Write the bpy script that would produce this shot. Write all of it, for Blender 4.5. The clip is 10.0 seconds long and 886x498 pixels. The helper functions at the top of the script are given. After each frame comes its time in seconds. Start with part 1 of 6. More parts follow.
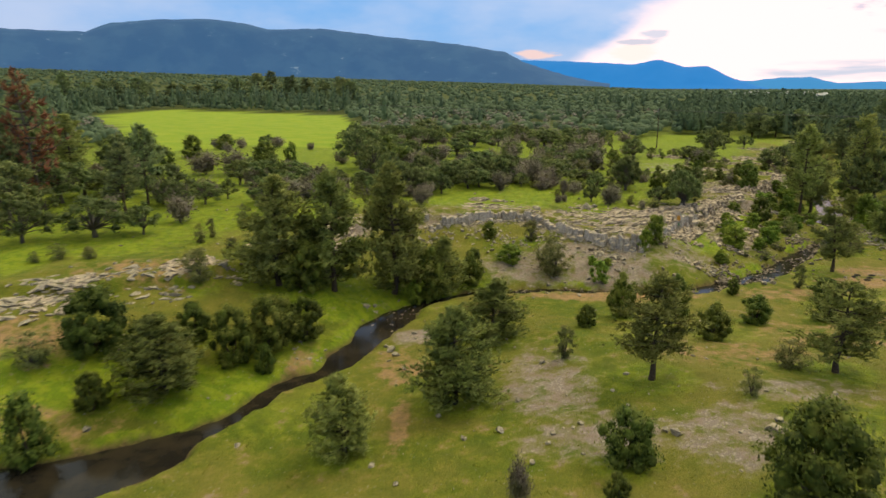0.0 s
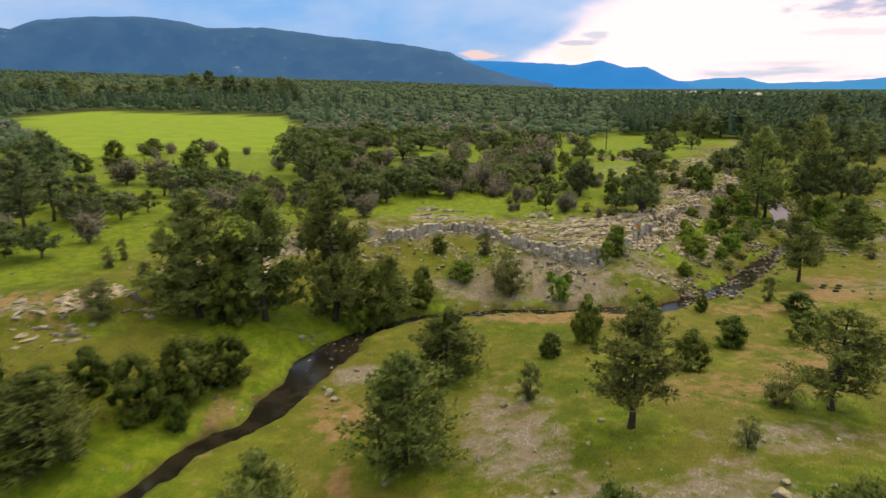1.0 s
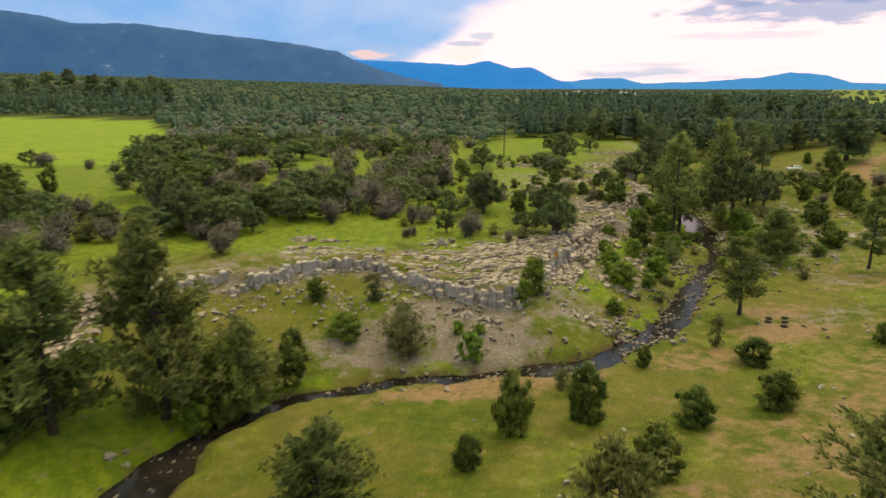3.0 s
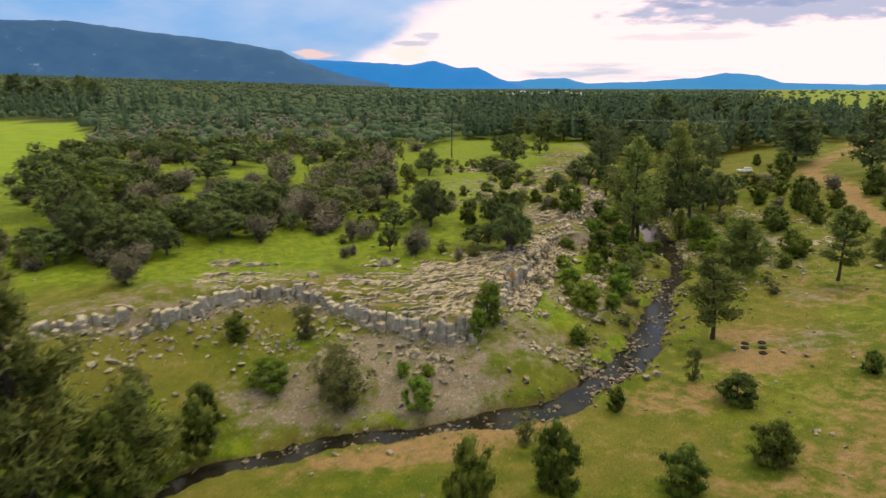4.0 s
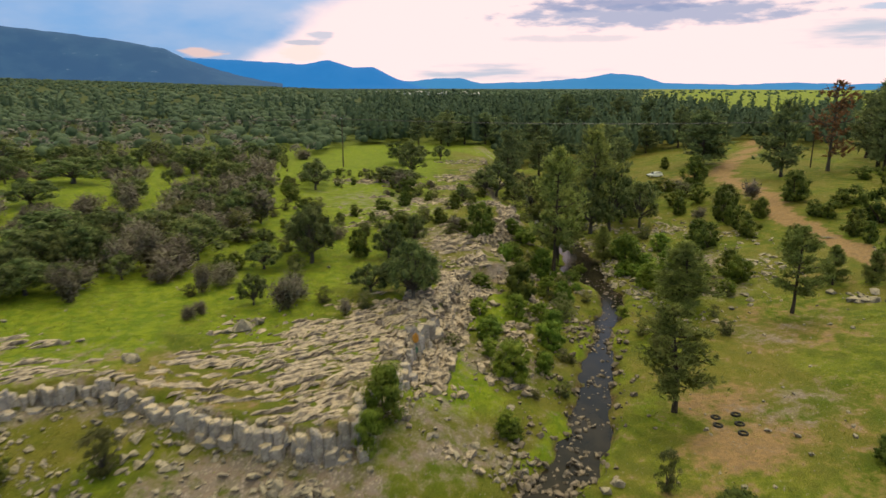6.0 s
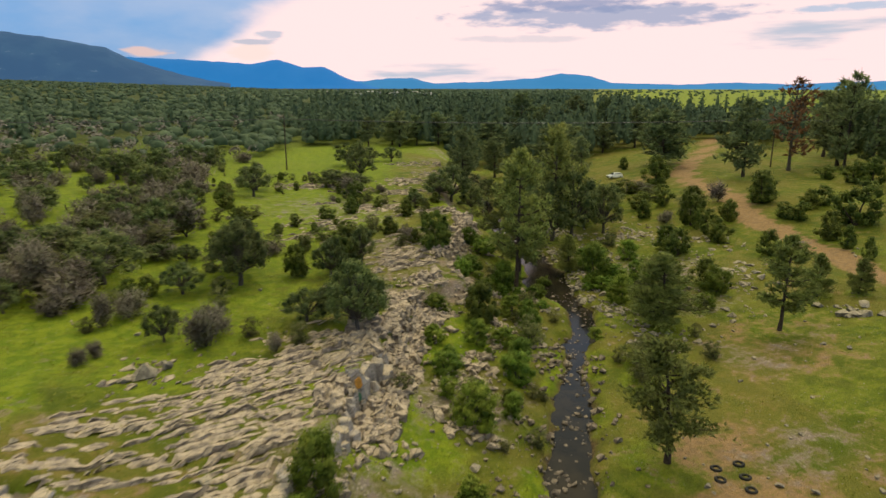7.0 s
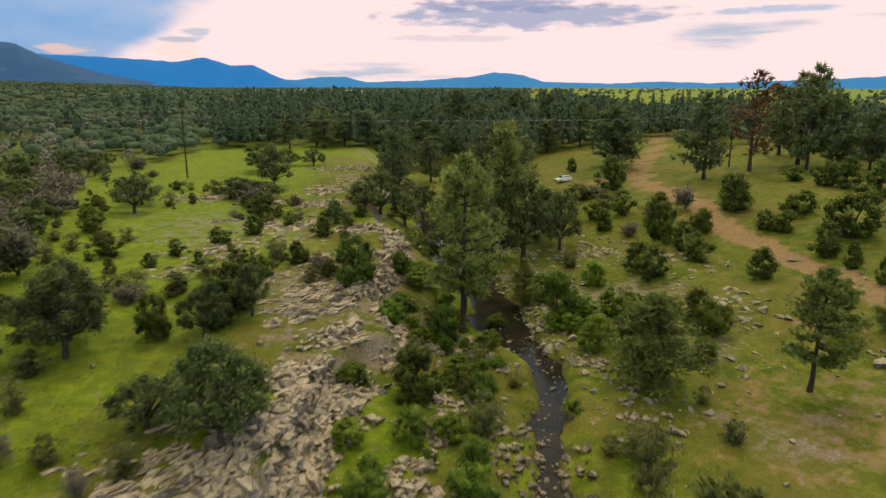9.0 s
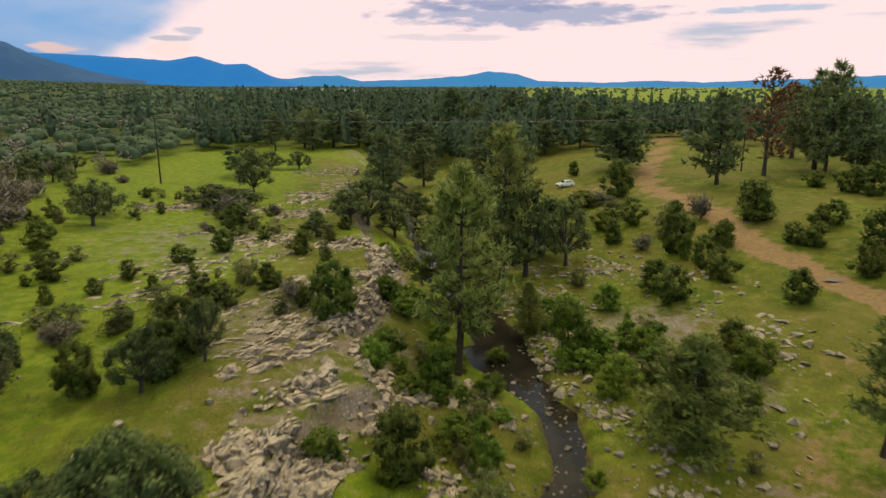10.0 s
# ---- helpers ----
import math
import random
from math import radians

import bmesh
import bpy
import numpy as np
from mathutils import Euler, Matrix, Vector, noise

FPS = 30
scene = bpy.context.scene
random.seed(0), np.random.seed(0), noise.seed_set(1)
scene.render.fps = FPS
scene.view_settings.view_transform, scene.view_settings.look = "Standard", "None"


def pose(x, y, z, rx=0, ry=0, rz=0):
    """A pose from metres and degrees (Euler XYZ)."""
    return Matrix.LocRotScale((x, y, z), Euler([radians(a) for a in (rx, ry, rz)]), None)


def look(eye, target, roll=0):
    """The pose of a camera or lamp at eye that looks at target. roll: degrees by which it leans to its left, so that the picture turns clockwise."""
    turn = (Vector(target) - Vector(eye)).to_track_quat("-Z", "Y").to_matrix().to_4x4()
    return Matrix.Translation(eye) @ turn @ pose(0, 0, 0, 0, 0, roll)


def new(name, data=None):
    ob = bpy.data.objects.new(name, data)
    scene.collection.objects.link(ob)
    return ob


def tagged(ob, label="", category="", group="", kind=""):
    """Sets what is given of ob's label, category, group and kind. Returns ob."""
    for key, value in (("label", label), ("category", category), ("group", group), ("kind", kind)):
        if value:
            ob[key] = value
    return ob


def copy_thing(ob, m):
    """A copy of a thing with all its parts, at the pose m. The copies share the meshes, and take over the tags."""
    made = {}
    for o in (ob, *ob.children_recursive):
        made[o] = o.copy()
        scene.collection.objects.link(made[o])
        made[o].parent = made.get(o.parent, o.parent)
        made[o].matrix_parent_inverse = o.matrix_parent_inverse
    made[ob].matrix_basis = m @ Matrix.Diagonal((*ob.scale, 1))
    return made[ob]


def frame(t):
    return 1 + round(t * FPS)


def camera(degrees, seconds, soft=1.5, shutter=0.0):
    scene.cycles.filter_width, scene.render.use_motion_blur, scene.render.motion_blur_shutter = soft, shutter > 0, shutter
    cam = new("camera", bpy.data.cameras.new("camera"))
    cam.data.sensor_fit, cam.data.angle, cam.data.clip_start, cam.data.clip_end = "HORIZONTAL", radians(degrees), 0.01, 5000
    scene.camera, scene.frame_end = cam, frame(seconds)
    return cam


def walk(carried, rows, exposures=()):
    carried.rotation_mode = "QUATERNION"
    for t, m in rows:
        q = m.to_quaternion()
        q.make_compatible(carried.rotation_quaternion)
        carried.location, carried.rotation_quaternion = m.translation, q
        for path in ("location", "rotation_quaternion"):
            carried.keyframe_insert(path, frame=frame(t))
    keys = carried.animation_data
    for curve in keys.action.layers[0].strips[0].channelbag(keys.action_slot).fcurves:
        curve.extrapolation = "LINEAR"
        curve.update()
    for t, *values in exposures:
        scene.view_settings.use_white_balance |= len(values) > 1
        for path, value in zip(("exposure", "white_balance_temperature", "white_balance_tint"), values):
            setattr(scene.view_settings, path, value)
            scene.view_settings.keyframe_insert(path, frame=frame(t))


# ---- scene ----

# The flight: a drone gliding forward at an even height while it turns to its right.
cam = camera(68.1, 10.0, soft=1.5, shutter=0.6)
METRES, EYE, TILT, LEAN, TURN = 100.0, 27.0, -14.0, 0.0, 0.0
ROWS = [
    (0.0, 0.0, 0.0, 0.0, 0.0, 0.0, 0.0),
    (0.5, -0.0002, 0.0419, 0.0115, -2.26, -0.0, 0.55),
    (1.0, 0.004, 0.0854, 0.0232, -4.49, -0.04, 1.1),
    (1.5, 0.0102, 0.131, 0.0352, -6.73, -0.1, 1.65),
    (2.0, 0.0169, 0.1783, 0.0477, -9.0, -0.19, 2.19),
    (2.5, 0.0279, 0.2259, 0.06, -11.26, -0.28, 2.73),
    (4.0, 0.0738, 0.364, 0.0976, -17.94, -0.7, 4.31),
    (4.5, 0.0925, 0.4098, 0.1098, -20.12, -0.87, 4.79),
    (5.0, 0.1135, 0.4548, 0.1215, -22.3, -1.05, 5.3),
    (5.5, 0.1359, 0.4991, 0.1331, -24.42, -1.27, 5.79),
    (7.0, 0.211, 0.6289, 0.158, -30.51, -1.96, 7.13),
    (7.5, 0.2398, 0.6709, 0.1638, -32.39, -2.2, 7.52),
    (8.0, 0.2696, 0.7123, 0.1698, -34.12, -2.46, 7.86),
    (8.5, 0.2998, 0.7534, 0.1775, -35.11, -2.61, 8.04),
    (9.0, 0.3309, 0.7934, 0.1861, -36.03, -2.78, 8.24),
    (9.5, 0.3625, 0.8332, 0.1951, -36.54, -2.89, 8.32),
    (10.0, 0.3938, 0.873, 0.2044, -36.52, -2.93, 8.31),
]
# The film darkens a little as the bright sky fills the view.
EXPOSURES = [(0.0, 0.06), (4.0, 0.0), (5.5, -0.10), (7.0, -0.20), (10.0, -0.23)]
walk(cam, [(t, pose(0, 0, EYE, TILT, LEAN, TURN) @ pose(METRES * x, METRES * y, METRES * z, 90 + pitch, roll, yaw)) for t, x, y, z, yaw, pitch, roll in ROWS], EXPOSURES)

# ---- daylight: a cloudy sky, bright where the sun stands behind thin cloud ----
SUN_AZIMUTH, SUN_HEIGHT = radians(48), radians(54)
SUN_WAY = Vector((math.sin(SUN_AZIMUTH) * math.cos(SUN_HEIGHT), math.cos(SUN_AZIMUTH) * math.cos(SUN_HEIGHT), math.sin(SUN_HEIGHT)))


def make_world():
    world = bpy.data.worlds.new("sky")
    scene.world = world
    world.use_nodes = True
    nodes, links = world.node_tree.nodes, world.node_tree.links
    back = nodes["Background"]
    sky = nodes.new("ShaderNodeTexSky")
    sky.sky_type, sky.sun_disc = "NISHITA", False
    sky.sun_elevation, sky.sun_rotation = SUN_HEIGHT, SUN_AZIMUTH
    place = nodes.new("ShaderNodeTexCoord")

    def math_node(kind, a, b, clamp=False):
        n = nodes.new("ShaderNodeMath")
        n.operation, n.use_clamp = kind, clamp
        for i, v in enumerate((a, b)):
            if v is None:
                continue
            if isinstance(v, (int, float)):
                n.inputs[i].default_value = v
            else:
                links.new(v, n.inputs[i])
        return n.outputs[0]

    def mix(f, a, b):
        n = nodes.new("ShaderNodeMix")
        n.data_type = "RGBA"
        for socket, v in ((n.inputs[0], f), (n.inputs[6], a), (n.inputs[7], b)):
            if isinstance(v, tuple):
                socket.default_value = (*v, 1)
            else:
                links.new(v, socket)
        return n.outputs[2]

    def ramp(v, a, b):
        n = nodes.new("ShaderNodeMapRange")
        n.interpolation_type = "SMOOTHSTEP"
        n.inputs[1].default_value, n.inputs[2].default_value = a, b
        links.new(v, n.inputs[0])
        return n.outputs[0]

    def clouds(scale, stretch, detail, seed):
        m = nodes.new("ShaderNodeMapping")
        m.inputs["Scale"].default_value = (1, 1, stretch)
        m.inputs["Location"].default_value = (seed, seed * 0.7, 0)
        links.new(place.outputs["Generated"], m.inputs[0])
        n = nodes.new("ShaderNodeTexNoise")
        n.inputs["Scale"].default_value, n.inputs["Detail"].default_value, n.inputs["Roughness"].default_value = scale, detail, 0.55
        links.new(m.outputs[0], n.inputs["Vector"])
        return n.outputs[0]

    toward = nodes.new("ShaderNodeVectorMath")
    toward.operation = "DOT_PRODUCT"
    links.new(place.outputs["Generated"], toward.inputs[0])
    toward.inputs[1].default_value = (math.sin(SUN_AZIMUTH) * 0.94, math.cos(SUN_AZIMUTH) * 0.94, -0.60)
    large, streak = clouds(2.2, 2.5, 6, 3.1), clouds(3.0, 9.0, 5, 7.7)
    # thin bright cloud round the sun, with a ragged edge
    near_sun = math_node("ADD", toward.outputs["Value"], math_node("MULTIPLY", math_node("SUBTRACT", large, 0.5), 0.17))
    glow = ramp(near_sun, 0.728, 0.766)
    grey_blue = mix(ramp(large, 0.35, 0.68), (0.10, 0.40, 0.88), (0.50, 0.62, 0.90))
    veil = nodes.new("ShaderNodeMix")
    veil.data_type = "RGBA"
    veil.inputs[0].default_value = 0.82
    scaled = nodes.new("ShaderNodeVectorMath")
    scaled.operation = "SCALE"
    scaled.inputs[3].default_value = 0.10
    links.new(sky.outputs[0], scaled.inputs[0])
    links.new(scaled.outputs[0], veil.inputs[6])
    links.new(grey_blue, veil.inputs[7])
    bright = mix(ramp(streak, 0.60, 0.74), (1.22, 0.95, 0.935), (0.62, 0.66, 0.78))
    # three clouds low over the hills: a pink scrap, a grey tower, a long grey streak
    day = mix(glow, veil.outputs[2], bright)
    for bearing, rise, wide, tall, tone in ((7.9, 2.5, 0.030, 0.0055, (0.98, 0.68, 0.60)), (17.0, 3.9, 0.018, 0.0075, (0.66, 0.68, 0.80)), (15.6, 2.7, 0.034, 0.013, (1.15, 0.90, 0.82)), (16.0, 3.4, 0.024, 0.004, (0.60, 0.62, 0.74)), (44.0, 5.4, 0.190, 0.016, (0.42, 0.48, 0.68)),
                                            (42.0, 6.3, 0.120, 0.009, (0.34, 0.40, 0.62)), (38.0, 3.75, 0.100, 0.0045, (0.92, 0.80, 0.84)), (62.5, 5.5, 0.075, 0.005, (0.55, 0.66, 0.84))):
        b = radians(bearing)
        across, level = nodes.new("ShaderNodeVectorMath"), nodes.new("ShaderNodeSeparateXYZ")
        across.operation = "DOT_PRODUCT"
        links.new(place.outputs["Generated"], across.inputs[0])
        links.new(place.outputs["Generated"], level.inputs[0])
        across.inputs[1].default_value = (math.cos(b), -math.sin(b), 0)
        u = math_node("POWER", math_node("ABSOLUTE", math_node("DIVIDE", across.outputs["Value"], wide), None), 2.0)
        v = math_node("POWER", math_node("ABSOLUTE", math_node("DIVIDE", math_node("SUBTRACT", level.outputs[2], math.sin(radians(rise))), tall), None), 2.0)
        ahead = math_node("GREATER_THAN", level.outputs[1], 0.0)
        shape = math_node("ADD", math_node("ADD", u, v), math_node("MULTIPLY", math_node("SUBTRACT", clouds(26.0, 4.0, 6, bearing), 0.5), 4.2))
        n = nodes.new("ShaderNodeMapRange")
        n.interpolation_type = "SMOOTHSTEP"
        for i, k in enumerate((1.5, 0.3, 0.0, 0.85)):
            n.inputs[i + 1].default_value = k
        links.new(shape, n.inputs[0])
        day = mix(math_node("MULTIPLY", n.outputs[0], ahead), day, tone)
    # an overcast sky is brightest overhead
    height = nodes.new("ShaderNodeSeparateXYZ")
    links.new(place.outputs["Generated"], height.inputs[0])
    lift = ramp(height.outputs[2], 0.28, 0.70)
    links.new(mix(lift, day, (1.12, 1.05, 0.63)), back.inputs["Color"])
    links.new(math_node("ADD", math_node("MULTIPLY", lift, 0.10), 1.0), back.inputs["Strength"])


make_world()
sun = new("sun", bpy.data.lights.new("sun", "SUN"))
sun.data.energy, sun.data.angle, sun.data.color = 1.5, radians(18), (1.0, 0.90, 0.72)
sun.matrix_world = look(SUN_WAY * 100, (0, 0, 0))

# ---- materials ----
def shader(name):
    m = bpy.data.materials.new(name)
    m.use_nodes = True
    return m, m.node_tree.nodes, m.node_tree.links, m.node_tree.nodes["Principled BSDF"]


class Net:
    """Short ways to wire a material."""

    def __init__(self, name, rough=0.9, metal=0.0):
        self.m, self.n, self.l, self.out = shader(name)
        self.out.inputs["Roughness"].default_value, self.out.inputs["Metallic"].default_value = rough, metal
        self.out.inputs["Specular IOR Level"].default_value = 0.25
        self.place = self.n.new("ShaderNodeNewGeometry").outputs["Position"]

    def put(self, socket, v):
        if isinstance(v, tuple):
            socket.default_value = (*v, 1)
        elif isinstance(v, (int, float)):
            socket.default_value = v
        else:
            self.l.new(v, socket)

    def noise(self, scale, detail=4, rough=0.6, where=None):
        n = self.n.new("ShaderNodeTexNoise")
        n.inputs["Scale"].default_value, n.inputs["Detail"].default_value, n.inputs["Roughness"].default_value = scale, detail, rough
        self.l.new(where or self.place, n.inputs["Vector"])
        return n.outputs[0]

    def cells(self, scale, feature="F1", out="Distance"):
        n = self.n.new("ShaderNodeTexVoronoi")
        n.feature = feature
        n.inputs["Scale"].default_value = scale
        self.l.new(self.place, n.inputs["Vector"])
        return n.outputs[out]

    def step(self, v, a, b, lo=0.0, hi=1.0):
        n = self.n.new("ShaderNodeMapRange")
        n.interpolation_type = "SMOOTHSTEP"
        for i, k in enumerate((a, b, lo, hi)):
            n.inputs[i + 1].default_value = k
        self.l.new(v, n.inputs[0])
        return n.outputs[0]

    def mix(self, f, a, b):
        n = self.n.new("ShaderNodeMix")
        n.data_type = "RGBA"
        self.put(n.inputs[0], f), self.put(n.inputs[6], a), self.put(n.inputs[7], b)
        return n.outputs[2]

    def calc(self, kind, a, b, clamp=False):
        n = self.n.new("ShaderNodeMath")
        n.operation, n.use_clamp = kind, clamp
        self.put(n.inputs[0], a), self.put(n.inputs[1], b)
        return n.outputs[0]

    def attribute(self, name):
        n = self.n.new("ShaderNodeAttribute")
        n.attribute_name = name
        return n.outputs["Fac"]

    def colour(self, v):
        self.put(self.out.inputs["Base Color"], v)
        return self

    def bump(self, v, strength=0.5, depth=0.05):
        n = self.n.new("ShaderNodeBump")
        n.inputs["Strength"].default_value, n.inputs["Distance"].default_value = strength, depth
        self.l.new(v, n.inputs["Height"])
        self.l.new(n.outputs[0], self.out.inputs["Normal"])
        return self


def plain(name, colour, rough=0.6, metal=0.0, wear=0.25, scale=3.0):
    k = Net(name, rough, metal)
    dark = tuple(c * (1 - wear) for c in colour)
    return k.colour(k.mix(k.step(k.noise(scale), 0.35, 0.65), dark, colour)).m


def leaf_material(name, dark, mid, light, through_light=0.25):
    """Foliage: a colour for each tree, each leaf tuft and each patch of the crown."""
    k = Net(name, 0.75)
    info = k.n.new("ShaderNodeObjectInfo").outputs["Random"]
    island = k.n.new("ShaderNodeNewGeometry").outputs["Random Per Island"]
    base = k.mix(k.step(island, 0.0, 1.0), dark, mid)
    base = k.mix(k.calc("MULTIPLY", k.step(k.noise(0.9, 3), 0.42, 0.72), 0.75), base, light)
    tint = k.n.new("ShaderNodeHueSaturation")
    k.put(tint.inputs["Color"], base)
    k.put(tint.inputs["Value"], k.step(info, 0, 1, 0.78, 1.28))
    k.put(tint.inputs["Hue"], k.step(k.calc("FRACT", k.calc("MULTIPLY", info, 7.3), 0), 0, 1, 0.485, 0.512))
    k.colour(tint.outputs[0])
    thin = k.n.new("ShaderNodeBsdfTranslucent")
    k.put(thin.inputs["Color"], tint.outputs[0])
    both = k.n.new("ShaderNodeMixShader")
    both.inputs[0].default_value = through_light
    k.l.new(k.out.outputs[0], both.inputs[1])
    k.l.new(thin.outputs[0], both.inputs[2])
    k.l.new(both.outputs[0], k.n["Material Output"].inputs["Surface"])
    return k.m


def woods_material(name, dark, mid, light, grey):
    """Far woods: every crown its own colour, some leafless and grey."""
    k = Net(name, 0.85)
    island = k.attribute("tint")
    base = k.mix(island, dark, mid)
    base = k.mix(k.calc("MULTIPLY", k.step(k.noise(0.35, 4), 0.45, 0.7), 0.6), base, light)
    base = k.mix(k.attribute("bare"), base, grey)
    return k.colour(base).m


def rock_material(name, face, warm, pale):
    k = Net(name, 0.92)
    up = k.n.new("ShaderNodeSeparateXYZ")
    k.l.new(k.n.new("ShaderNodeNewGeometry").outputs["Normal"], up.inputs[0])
    info = k.n.new("ShaderNodeObjectInfo").outputs["Random"]
    island = k.n.new("ShaderNodeNewGeometry").outputs["Random Per Island"]
    own = k.calc("FRACT", k.calc("ADD", info, island), 0)
    base = k.mix(own, face, tuple(c * 0.62 for c in face))
    base = k.mix(k.calc("MULTIPLY", k.step(k.noise(2.2, 5), 0.45, 0.65), 0.6), base, pale)
    # warm tone in patches on faces that point upward
    top_tone = k.calc("MULTIPLY", k.step(up.outputs[2], 0.25, 0.75), k.step(k.noise(1.1, 5), 0.34, 0.60))
    base = k.mix(top_tone, base, warm)
    base = k.mix(k.step(k.cells(1.6, "DISTANCE_TO_EDGE"), 0.03, 0.0), base, tuple(c * 0.35 for c in face))
    k.colour(base)
    return k.bump(k.calc("ADD", k.noise(7, 6), k.noise(26, 3)), 0.7, 0.06).m


def ground_material():
    k = Net("pasture", 0.95)
    fine, mid, wide = k.noise(6.5, 6, 0.75), k.noise(0.55, 6, 0.65), k.noise(0.10, 5)
    grass = k.mix(k.step(mid, 0.36, 0.64), (0.092, 0.130, 0.006), (0.178, 0.188, 0.014))
    grass = k.mix(k.calc("MULTIPLY", k.step(wide, 0.38, 0.62), 0.60), grass, (0.228, 0.184, 0.040))
    lush = k.mix(k.step(k.noise(0.9, 5), 0.4, 0.6), (0.150, 0.222, 0.007), (0.245, 0.300, 0.013))
    grass = k.mix(k.step(k.calc("ADD", k.attribute("lush"), k.calc("MULTIPLY", k.calc("SUBTRACT", mid, 0.5), 1.4)), 0.25, 0.85), grass, lush)
    grass = k.mix(k.step(fine, 0.44, 0.74, 0, 0.75), grass, (0.050, 0.062, 0.006))
    grass = k.mix(k.step(k.noise(3.1, 6, 0.7), 0.60, 0.74, 0, 0.65), grass, (0.240, 0.205, 0.090))
    soil = k.mix(k.step(k.noise(1.6, 6, 0.7), 0.38, 0.64), (0.385, 0.235, 0.110), (0.265, 0.172, 0.088))
    soil = k.mix(k.step(fine, 0.5, 0.72, 0, 0.5), soil, (0.145, 0.110, 0.050))
    gravel = k.mix(k.step(k.cells(4.0), 0.15, 0.55), (0.440, 0.360, 0.315), (0.260, 0.208, 0.185))
    gravel = k.mix(k.step(k.noise(0.8, 5), 0.45, 0.62), gravel, (0.275, 0.205, 0.170))
    gravel = k.mix(k.step(k.noise(1.7, 6, 0.7), 0.52, 0.66, 0, 0.7), gravel, (0.140, 0.135, 0.030))
    ragged = k.calc("MULTIPLY", k.calc("SUBTRACT", k.noise(0.55, 8, 0.72), 0.5), 3.0)

    def worn(name):
        return k.step(k.calc("ADD", k.attribute(name), ragged), 0.25, 0.90)
    base = k.mix(worn("dirt"), grass, soil)
    base = k.mix(worn("gravel"), base, gravel)
    pebbles = k.calc("MULTIPLY", k.step(k.cells(2.2), 0.16, 0.09), k.step(k.noise(0.22, 4), 0.44, 0.56))
    base = k.mix(k.calc("MULTIPLY", pebbles, 0.8), base, (0.32, 0.285, 0.245))
    field = k.mix(k.step(k.noise(0.12, 5), 0.35, 0.65), (0.195, 0.290, 0.010), (0.270, 0.325, 0.022))
    base = k.mix(k.attribute("field"), base, field)
    # dark olive painted on the ground between the far trees
    dark_floor = k.mix(k.step(k.noise(0.4, 6, 0.7), 0.4, 0.62), (0.040, 0.052, 0.010), (0.095, 0.110, 0.018))
    base = k.mix(k.attribute("dark_floor"), base, dark_floor)
    mud = k.mix(k.step(k.noise(2.5, 4), 0.4, 0.6), (0.070, 0.045, 0.024), (0.135, 0.090, 0.045))
    base = k.mix(k.attribute("mud"), base, mud)
    k.colour(base)
    return k.bump(k.calc("ADD", k.calc("MULTIPLY", k.noise(9, 5), 1.4), k.noise(0.9, 5)), 0.9, 0.14).m


GROUND = ground_material()
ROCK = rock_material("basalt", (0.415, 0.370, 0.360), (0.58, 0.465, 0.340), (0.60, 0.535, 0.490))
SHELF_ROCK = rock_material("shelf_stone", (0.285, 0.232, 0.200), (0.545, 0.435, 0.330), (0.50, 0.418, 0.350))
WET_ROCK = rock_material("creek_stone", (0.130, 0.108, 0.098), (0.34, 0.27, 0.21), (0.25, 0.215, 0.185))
BARK = plain("pine_bark", (0.085, 0.062, 0.048), 0.95, wear=0.5, scale=6)
DEAD_BARK = plain("dead_bark", (0.105, 0.088, 0.076), 0.95, wear=0.4, scale=5)
OAK_BARK = plain("oak_bark", (0.105, 0.090, 0.078), 0.95, wear=0.4, scale=6)
PINE = leaf_material("pine_needles", (0.105, 0.128, 0.034), (0.315, 0.350, 0.090), (0.490, 0.490, 0.165), 0.48)
DARK_PINE = leaf_material("dark_pine_needles", (0.078, 0.112, 0.046), (0.235, 0.290, 0.112), (0.370, 0.405, 0.180), 0.4)
JUNIPER = leaf_material("juniper_scales", (0.028, 0.048, 0.006), (0.130, 0.172, 0.026), (0.265, 0.285, 0.062), 0.38)
OAK = leaf_material("oak_leaves", (0.042, 0.064, 0.020), (0.160, 0.205, 0.064), (0.300, 0.325, 0.125), 0.42)
WILLOW = leaf_material("green_bush_leaves", (0.054, 0.098, 0.010), (0.195, 0.280, 0.034), (0.325, 0.380, 0.068), 0.42)
GREY_TWIG = leaf_material("grey_twigs", (0.120, 0.102, 0.088), (0.255, 0.218, 0.185), (0.175, 0.185, 0.080))
OLIVE = leaf_material("olive_shrub_leaves", (0.066, 0.080, 0.026), (0.185, 0.195, 0.066), (0.300, 0.290, 0.120), 0.38)
RUST = leaf_material("dead_needles", (0.16, 0.070, 0.030), (0.26, 0.120, 0.050), (0.22, 0.150, 0.09))
# the blue-green lean of these base colours stands in for distance haze
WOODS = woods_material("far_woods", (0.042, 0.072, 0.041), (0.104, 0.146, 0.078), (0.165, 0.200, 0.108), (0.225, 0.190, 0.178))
GRASS = leaf_material("grass_blades", (0.130, 0.160, 0.014), (0.230, 0.235, 0.030), (0.330, 0.275, 0.060), 0.4)
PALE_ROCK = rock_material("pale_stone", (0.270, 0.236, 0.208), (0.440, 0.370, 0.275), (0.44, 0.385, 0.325))

